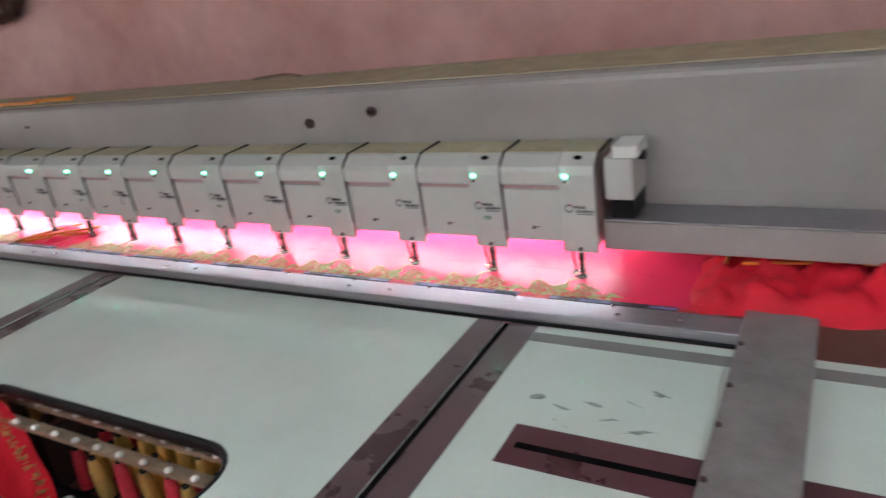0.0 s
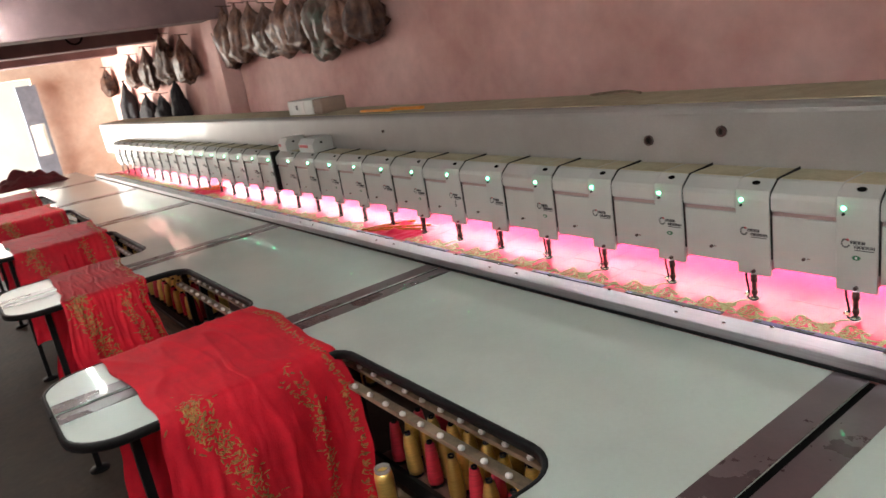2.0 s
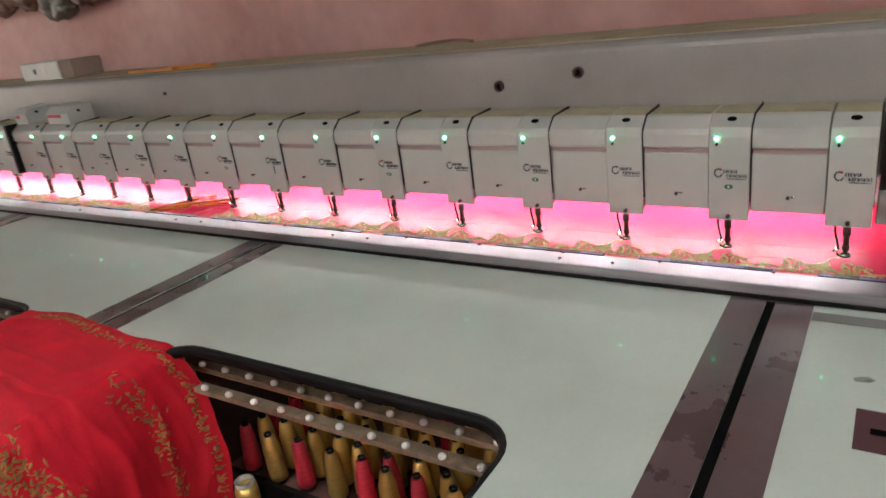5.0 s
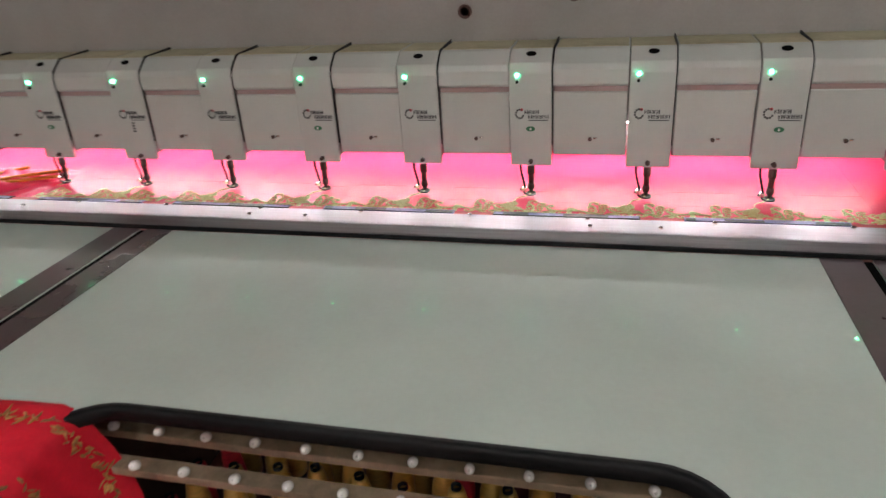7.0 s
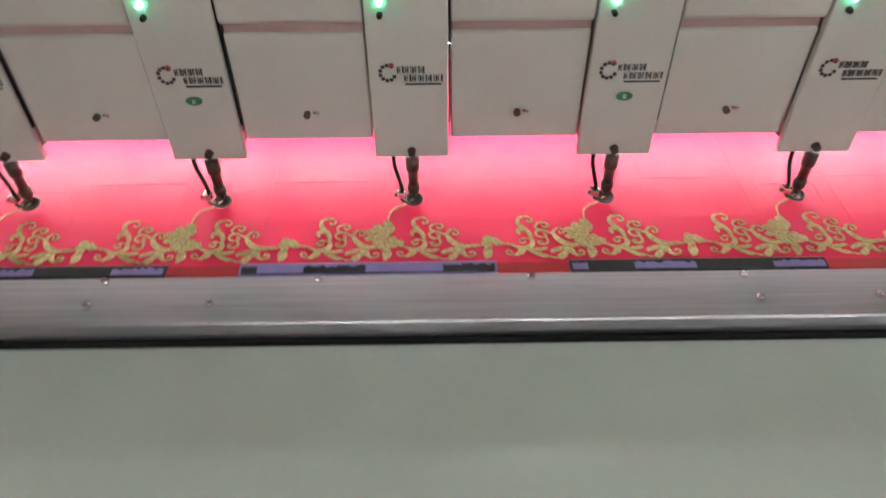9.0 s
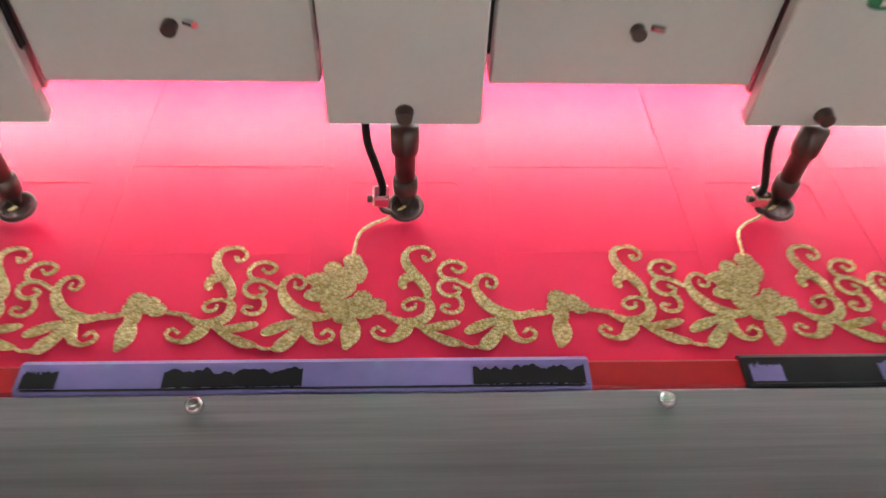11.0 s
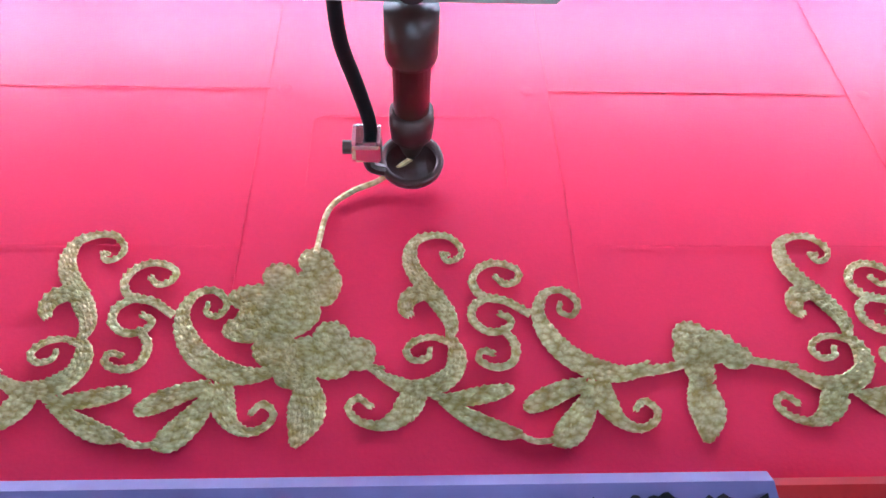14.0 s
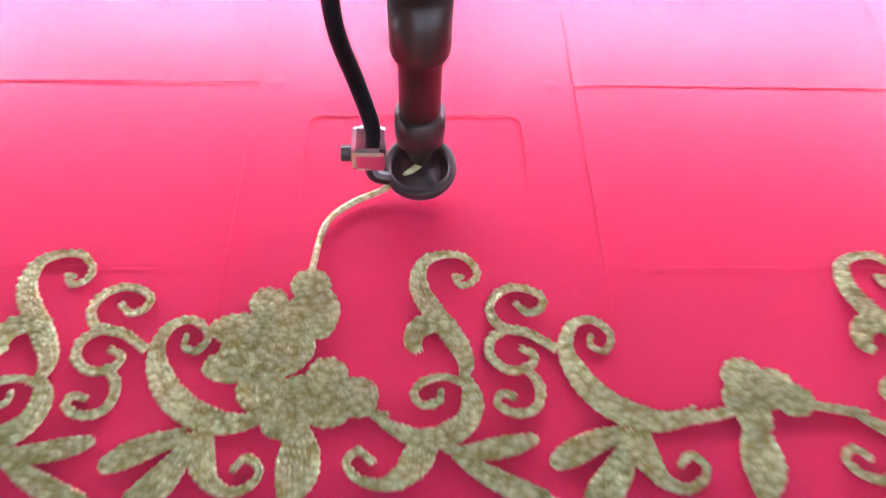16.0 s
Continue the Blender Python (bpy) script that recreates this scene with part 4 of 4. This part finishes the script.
def rack(cx):
    """Rack of one bay, cx its middle."""
    t = thing("thread_rack", "dark thread rack with two guide bars and white ceramic eyelets", "rack", "thread racks in the bays", (cx, 0, 0))
    part("shelf", block((-0.55, -0.705, RACK_Z - 0.016), (0.55, -0.34, RACK_Z)), M_MAROON, t, "stained maroon shelf board")
    part("front_angle", block((-0.57, -0.722, RACK_Z - 0.04), (0.57, -0.7055, RACK_Z + 0.012), 0.002), M_BLACK, t)
    part("front_plank", block((-0.62, -0.90, RACK_Z - 0.06), (0.62, -0.74, RACK_Z - 0.035), 0.003), M_PLANK, t, "dusty brown plank")
    part("front_plank", block((-0.62, -1.10, RACK_Z - 0.065), (0.62, -0.95, RACK_Z - 0.04), 0.003), M_PLANK, t, "dusty brown plank")
    for s in (-0.6, 0.6):
        part("upright", block((s - 0.015, -0.73, FLOOR), (s + 0.015, -0.70, 0.70), 0.002), M_BLACK, t)
    for y, z, n in ((-0.765, 0.70, 14), (-0.830, 0.69, 13)):
        bar = part("guide_bar", block((-0.615, y, z - 0.022), (0.615, y + 0.030, z - 0.008), 0.003), M_BROWNBAR, t, "brown guide bar")
        bb = bmesh.new()
        for i in range(n):
            x = -0.53 + 0.082 * i
            e = part("eyelet", lathe([(0.0035, -0.008), (0.0075, -0.006), (0.0075, 0.004), (0.0045, 0.008), (0.0025, 0.008), (0.0025, -0.002), (0.0, -0.002)], 10), M_CERAMIC, bar, "white ceramic eyelet", True) if i == 0 else new("eyelet", e.data)
            e.parent, e.matrix_basis = bar, pose(x, y + 0.002, z, 55, 12, 0)
    part("gold_rail", rod((-0.615, -0.742, 0.665), (0.615, -0.742, 0.665), 0.006), M_ZARI, t, "brass thread rail")
    return t


def cones(cx, full):
    first = True
    rows = ((-0.685, 0.092, 0.6), (-0.63, 0.085, 0.15), (-0.575, 0.085, 0.12), (-0.515, 0.085, 0.15), (-0.45, 0.09, 0.12))
    for y, dx, pr in rows[: 5 if full else 4]:
        x = -0.47 + random.uniform(0, 0.04)
        i = 0
        while x < 0.5:
            red = (i % 2 == 0) if y == -0.685 else random.random() < pr
            s = random.uniform(0.92, 1.08)
            m = pose(cx + x, y + random.uniform(-0.012, 0.012), RACK_Z, random.uniform(-3, 3), random.uniform(-3, 3), random.uniform(0, 360))
            copy_thing(red_cone if red else gold_cone, m)
            x += dx * random.uniform(0.85, 1.15)
            i += 1


# ---- draped red cloths on the table fingers ----
def drape(x, y0, y1, seed, drop):
    """A sari length thrown over a table finger, hanging down on both sides."""
    t = thing("draped_saree", "crumpled red chiffon saree with gold sprays thrown over a table finger", "fabric", "sarees on the tables", (x, 0, 0))
    half, top = HALF + 0.026, TABLE + 0.007
    total = 2 * half + 2 * drop

    def surf(s, v, lift=0.0):
        hang = max(0.0, -s, s - 2 * half)
        edge = 0.035 * noise.noise((s * 2.5, seed, 0.5 if v < 0.5 else 4.5)) + 0.012 * noise.noise((s * 9, seed, v))
        y = y0 + (y1 - y0) * v + edge + hang * 0.16 * (v - 0.45) - 0.03 * hang
        crease = 1 - abs(noise.noise((s * 1.6 + v * 4, v * 6 - s * 2.2, seed)))
        crease2 = 1 - abs(noise.noise((s * 6 - v * 5, v * 17, seed + 5)))
        if 0 <= s <= 2 * half:
            xx = s - half
            k = min(s, 2 * half - s)
            z = top + 0.005 * crease ** 9 + 0.002 * crease2 ** 6 - 0.005 * max(0, 1 - k / 0.02) ** 2 + lift
        else:
            sgn = -1 if s < 0 else 1
            g = min(1.0, hang / 0.18)
            ph = v * 9 + seed + 1.6 * noise.noise((hang * 1.4, v * 2.5, seed))
            wave = 0.5 + 0.5 * math.sin(ph)
            xx = sgn * (half + 0.008 * min(1.0, hang / 0.02) + g * (0.034 * wave + 0.014 * crease ** 4) + 0.004 * crease2 ** 6 + 0.05 * hang + lift)
            z = top - 0.005 - hang + 0.02 * noise.noise((v * 6, seed, 3)) * (hang / drop)
        return Vector((xx, y, z))

    b = bmesh.new()
    n1, n2 = 130, 76
    g = [[b.verts.new(surf(total * i / n1 - drop, j / n2)) for j in range(n2 + 1)] for i in range(n1 + 1)]
    for i in range(n1):
        for j in range(n2):
            b.faces.new((g[i][j], g[i + 1][j], g[i + 1][j + 1], g[i][j + 1]))
    part("cloth", b, M_RED, t, smooth=True)
    wid = y1 - y0

    def leaf(bm, s, v, length, w, turn):
        pts = []
        for q in range(10):
            a = 2 * math.pi * q / 10
            u, p = length / 2 * math.cos(a), w / 2 * math.sin(a) * (1 - 0.3 * math.cos(a))
            pts.append((s + u * math.cos(turn) - p * math.sin(turn), v + (u * math.sin(turn) + p * math.cos(turn)) / wid))
        c = bm.verts.new(surf(s, v, 0.0024))
        ring = [bm.verts.new(surf(a, d, 0.0012)) for a, d in pts]
        for q in range(10):
            bm.faces.new((c, ring[q], ring[(q + 1) % 10]))

    def spray(path, spread, count):
        bm = bmesh.new()
        rnd = random.Random(int(seed * 10) + count)
        q = smooth_path(path, 10)
        for i in range(count):
            p = q[int(i / count * (len(q) - 1))]
            thick = spread * (1.0 - 0.55 * i / count)
            s, v = p[0] + rnd.gauss(0, thick), p[1] + rnd.gauss(0, thick) / wid
            leaf(bm, s, min(max(v, 0.02), 0.98), rnd.uniform(0.008, 0.021), rnd.uniform(0.003, 0.006), rnd.gauss(0.9, 1.1))
        return bm

    e = 2 * half
    part("gold_spray", spray([(e - 0.02, 0.16), (e + 0.06, 0.20), (e + 0.22, 0.36), (e + 0.42, 0.50), (e + 0.6, 0.60)], 0.024, 560), M_SPRAY, t, "tarnished gold floral spray")["kind"] = "stuff"
    part("gold_spray", spray([(0.10, 0.95), (0.3, 0.95), (e - 0.02, 0.93), (e + 0.25, 0.95), (e + 0.55, 0.97)], 0.010, 300), M_SPRAY, t, "gold border along the cloth edge")["kind"] = "stuff"
    part("gold_spray", spray([(e + 0.02, 0.7), (e + 0.2, 0.76), (e + 0.5, 0.8)], 0.018, 170), M_SPRAY, t, "thin gold sprigs")["kind"] = "stuff"
    return t


for k in range(1, 6):
    drape(SLIT - BAY * k, -1.365 + 0.02 * (k % 3), -0.86 + 0.03 * (k % 2) - (0.13 if k == 2 else 0.0), 3.7 * k, 0.66 if k == 1 else 0.55)
for k in range(0, 5):
    c = SLIT - BAY * (k + 0.5)
    rack(c)
    cones(c, k < 2)
gold_cone.matrix_basis = pose(SLIT - 0.75 + 0.53, -0.60, RACK_Z)
red_cone.matrix_basis = pose(SLIT - 0.75 + 0.52, -0.68, RACK_Z)
for m in (pose(-1.20, -0.815, RACK_Z - 0.035), pose(-2.72, -0.82, RACK_Z - 0.035)):
    copy_thing(big_cone, m)
big_cone.matrix_basis = pose(-4.2, -0.82, RACK_Z - 0.035)
pipe = thing("loose_pipe", "short dark brown pipe lying on the plank", "pipe", at=(-1.09, -0.86, RACK_Z - 0.016))
b = rod((-0.07, 0.03, 0.0), (0.07, -0.03, 0.0), 0.019, 0.019, 18, caps=False)
rod((-0.07, 0.03, 0.0), (0.07, -0.03, 0.0), 0.015, 0.015, 18, bm=b, caps=False)
part("pipe_wall", b, M_BROWNBAR, pipe, smooth=True)

# ---- things on the beam ----
bx = thing("switch_box", "white card box with a dark port standing on the beam", "box", at=(-3.40, 0.24, 1.3055))
part("box_front", block((-0.24, 0.0, 0.0), (0.09, 0.16, 0.082), 0.004), M_BOX, bx)
part("box_end", block((0.0905, 0.004, 0.002), (0.20, 0.158, 0.084), 0.004), M_BOXSIDE, bx, "brown end flap")
part("port", block((-0.13, -0.002, 0.03), (-0.108, 0.001, 0.055)), M_INK, bx)
part("box_tape", block((-0.06, -0.0015, 0.0), (-0.02, 0.001, 0.082)), M_CERAMIC, bx)
sc = thing("orange_rulers", "two orange plastic strips lying on the beam", "ruler", at=(-2.53, 0.24, 1.3055))
part("strip", block((-0.25, 0.0, 0.0), (0.05, 0.03, 0.012), 0.003), M_YELLOW, sc)
part("strip", block((-0.02, 0.035, 0.0), (0.25, 0.06, 0.014), 0.003), M_YELLOW, sc)
wr = thing("cable_loop", "brown cable loop lying on top of the beam", "cable", at=(-1.25, 0.42, 1.305))
part("cable", sweep(smooth_path([(-0.12, 0, 0.005), (-0.05, 0.0, 0.010), (0.04, 0.01, 0.012), (0.11, 0.0, 0.005)], 5), 0.005), M_BROWNBAR, wr, smooth=True)


# ---- bags and garments on the wall ----
def bag(x, z, w, hgt, seed, material, label, y=WALL_Y):
    t = thing("hanging_bag", label, "bag", "bags hung on the wall", (x, y - 0.10, z))
    b = bmesh.new()
    bmesh.ops.create_icosphere(b, subdivisions=4, radius=1.0)
    for v in b.verts:
        c = v.co.copy()
        up = max(0.0, c.z)
        k = 1 - 0.62 * up ** 1.3
        low = c.z if c.z > 0 else -abs(c.z) ** 0.55
        n = 1 + 0.50 * noise.noise(c * 1.5 + Vector((seed, 0, 0))) + 0.42 * noise.noise(Vector((c.x * 6, c.y * 6, c.z * 1.1)) + Vector((seed, 2, 0))) + 0.16 * noise.noise(c * 7 + Vector((0, seed, 0)))
        v.co = Vector((c.x * w / 2 * k * n, c.y * 0.09 * k * n, low * hgt / 2 * (1 + 0.16 * noise.noise(Vector((c.x * 3.4, c.y * 3, seed))))))
    part("sack", b, material, t, smooth=True)
    part("nail", rod((0.0, 0.10, hgt * 0.5 + 0.02), (0.02, -0.06, hgt * 0.5 + 0.03), 0.004), M_WIRE, t, "thin rusty nail")
    part("neck", sweep(smooth_path([(0, 0.0, hgt * 0.42), (0.005, 0.0, hgt * 0.47), (0, 0.0, hgt * 0.5 + 0.022)], 3), 0.012), material, t)
    return t


random.seed(8)
LB = "clear plastic bag of brown cloth hanging from a nail"
for i in range(9):
    x = -6.2 + 0.31 * i
    g = i in (6,)
    bag(x, 1.93 + 0.02 * (i % 3) - 0.012 * i, random.uniform(0.38, 0.52), random.uniform(0.38, 0.54), 5.1 * i, M_BAGG if g else M_BAGB, "clear plastic bag of green cloth hanging from a nail" if g else LB)
for i, (x, z, w, hh) in enumerate(((-9.9, 1.86, 0.40, 0.42), (-9.1, 1.84, 0.45, 0.52), (-8.3, 1.90, 0.55, 0.55), (-7.6, 1.84, 0.42, 0.5), (-11.5, 1.80, 0.4, 0.42))):
    bag(x, z, w, hh, 2.7 * i + 1, M_BAGB, LB)
for i, (x, z, w, hh) in enumerate(((-10.6, 1.45, 0.30, 0.62), (-9.6, 1.33, 0.42, 0.42), (-8.9, 1.30, 0.40, 0.42), (-8.2, 1.36, 0.30, 0.60))):
    bag(x, z, w, hh, 3.3 * i + 40, M_DARKCLOTH, "dark garment hanging on the wall")
bag(-2.1, 1.88, 0.22, 0.28, 77, M_REDTHREAD, "small red bag hanging on the wall")
hk = thing("coiled_ring", "black coiled cable ring hanging on the ceiling beam", "cable", at=(-8.59, 0.1, 2.30))
b = lathe([(0.075, -0.012), (0.095, -0.012), (0.095, 0.012), (0.075, 0.012), (0.075, -0.012)], 20)
bmesh.ops.rotate(b, verts=b.verts, matrix=Matrix.Rotation(radians(90), 3, "Y"))
part("coil", b, M_BLACK, hk, smooth=True)
hp = rumpled("cloth_heap", "heap of dark red cloth on the far table end", -8.75, -0.75, 0.75, 0.7, 0.16, 15.0, mat("dark_red_cloth", (0.20, 0.02, 0.03), 0.8, vary=0.2, scale=8))
hp.location.z = TABLE + 0.002
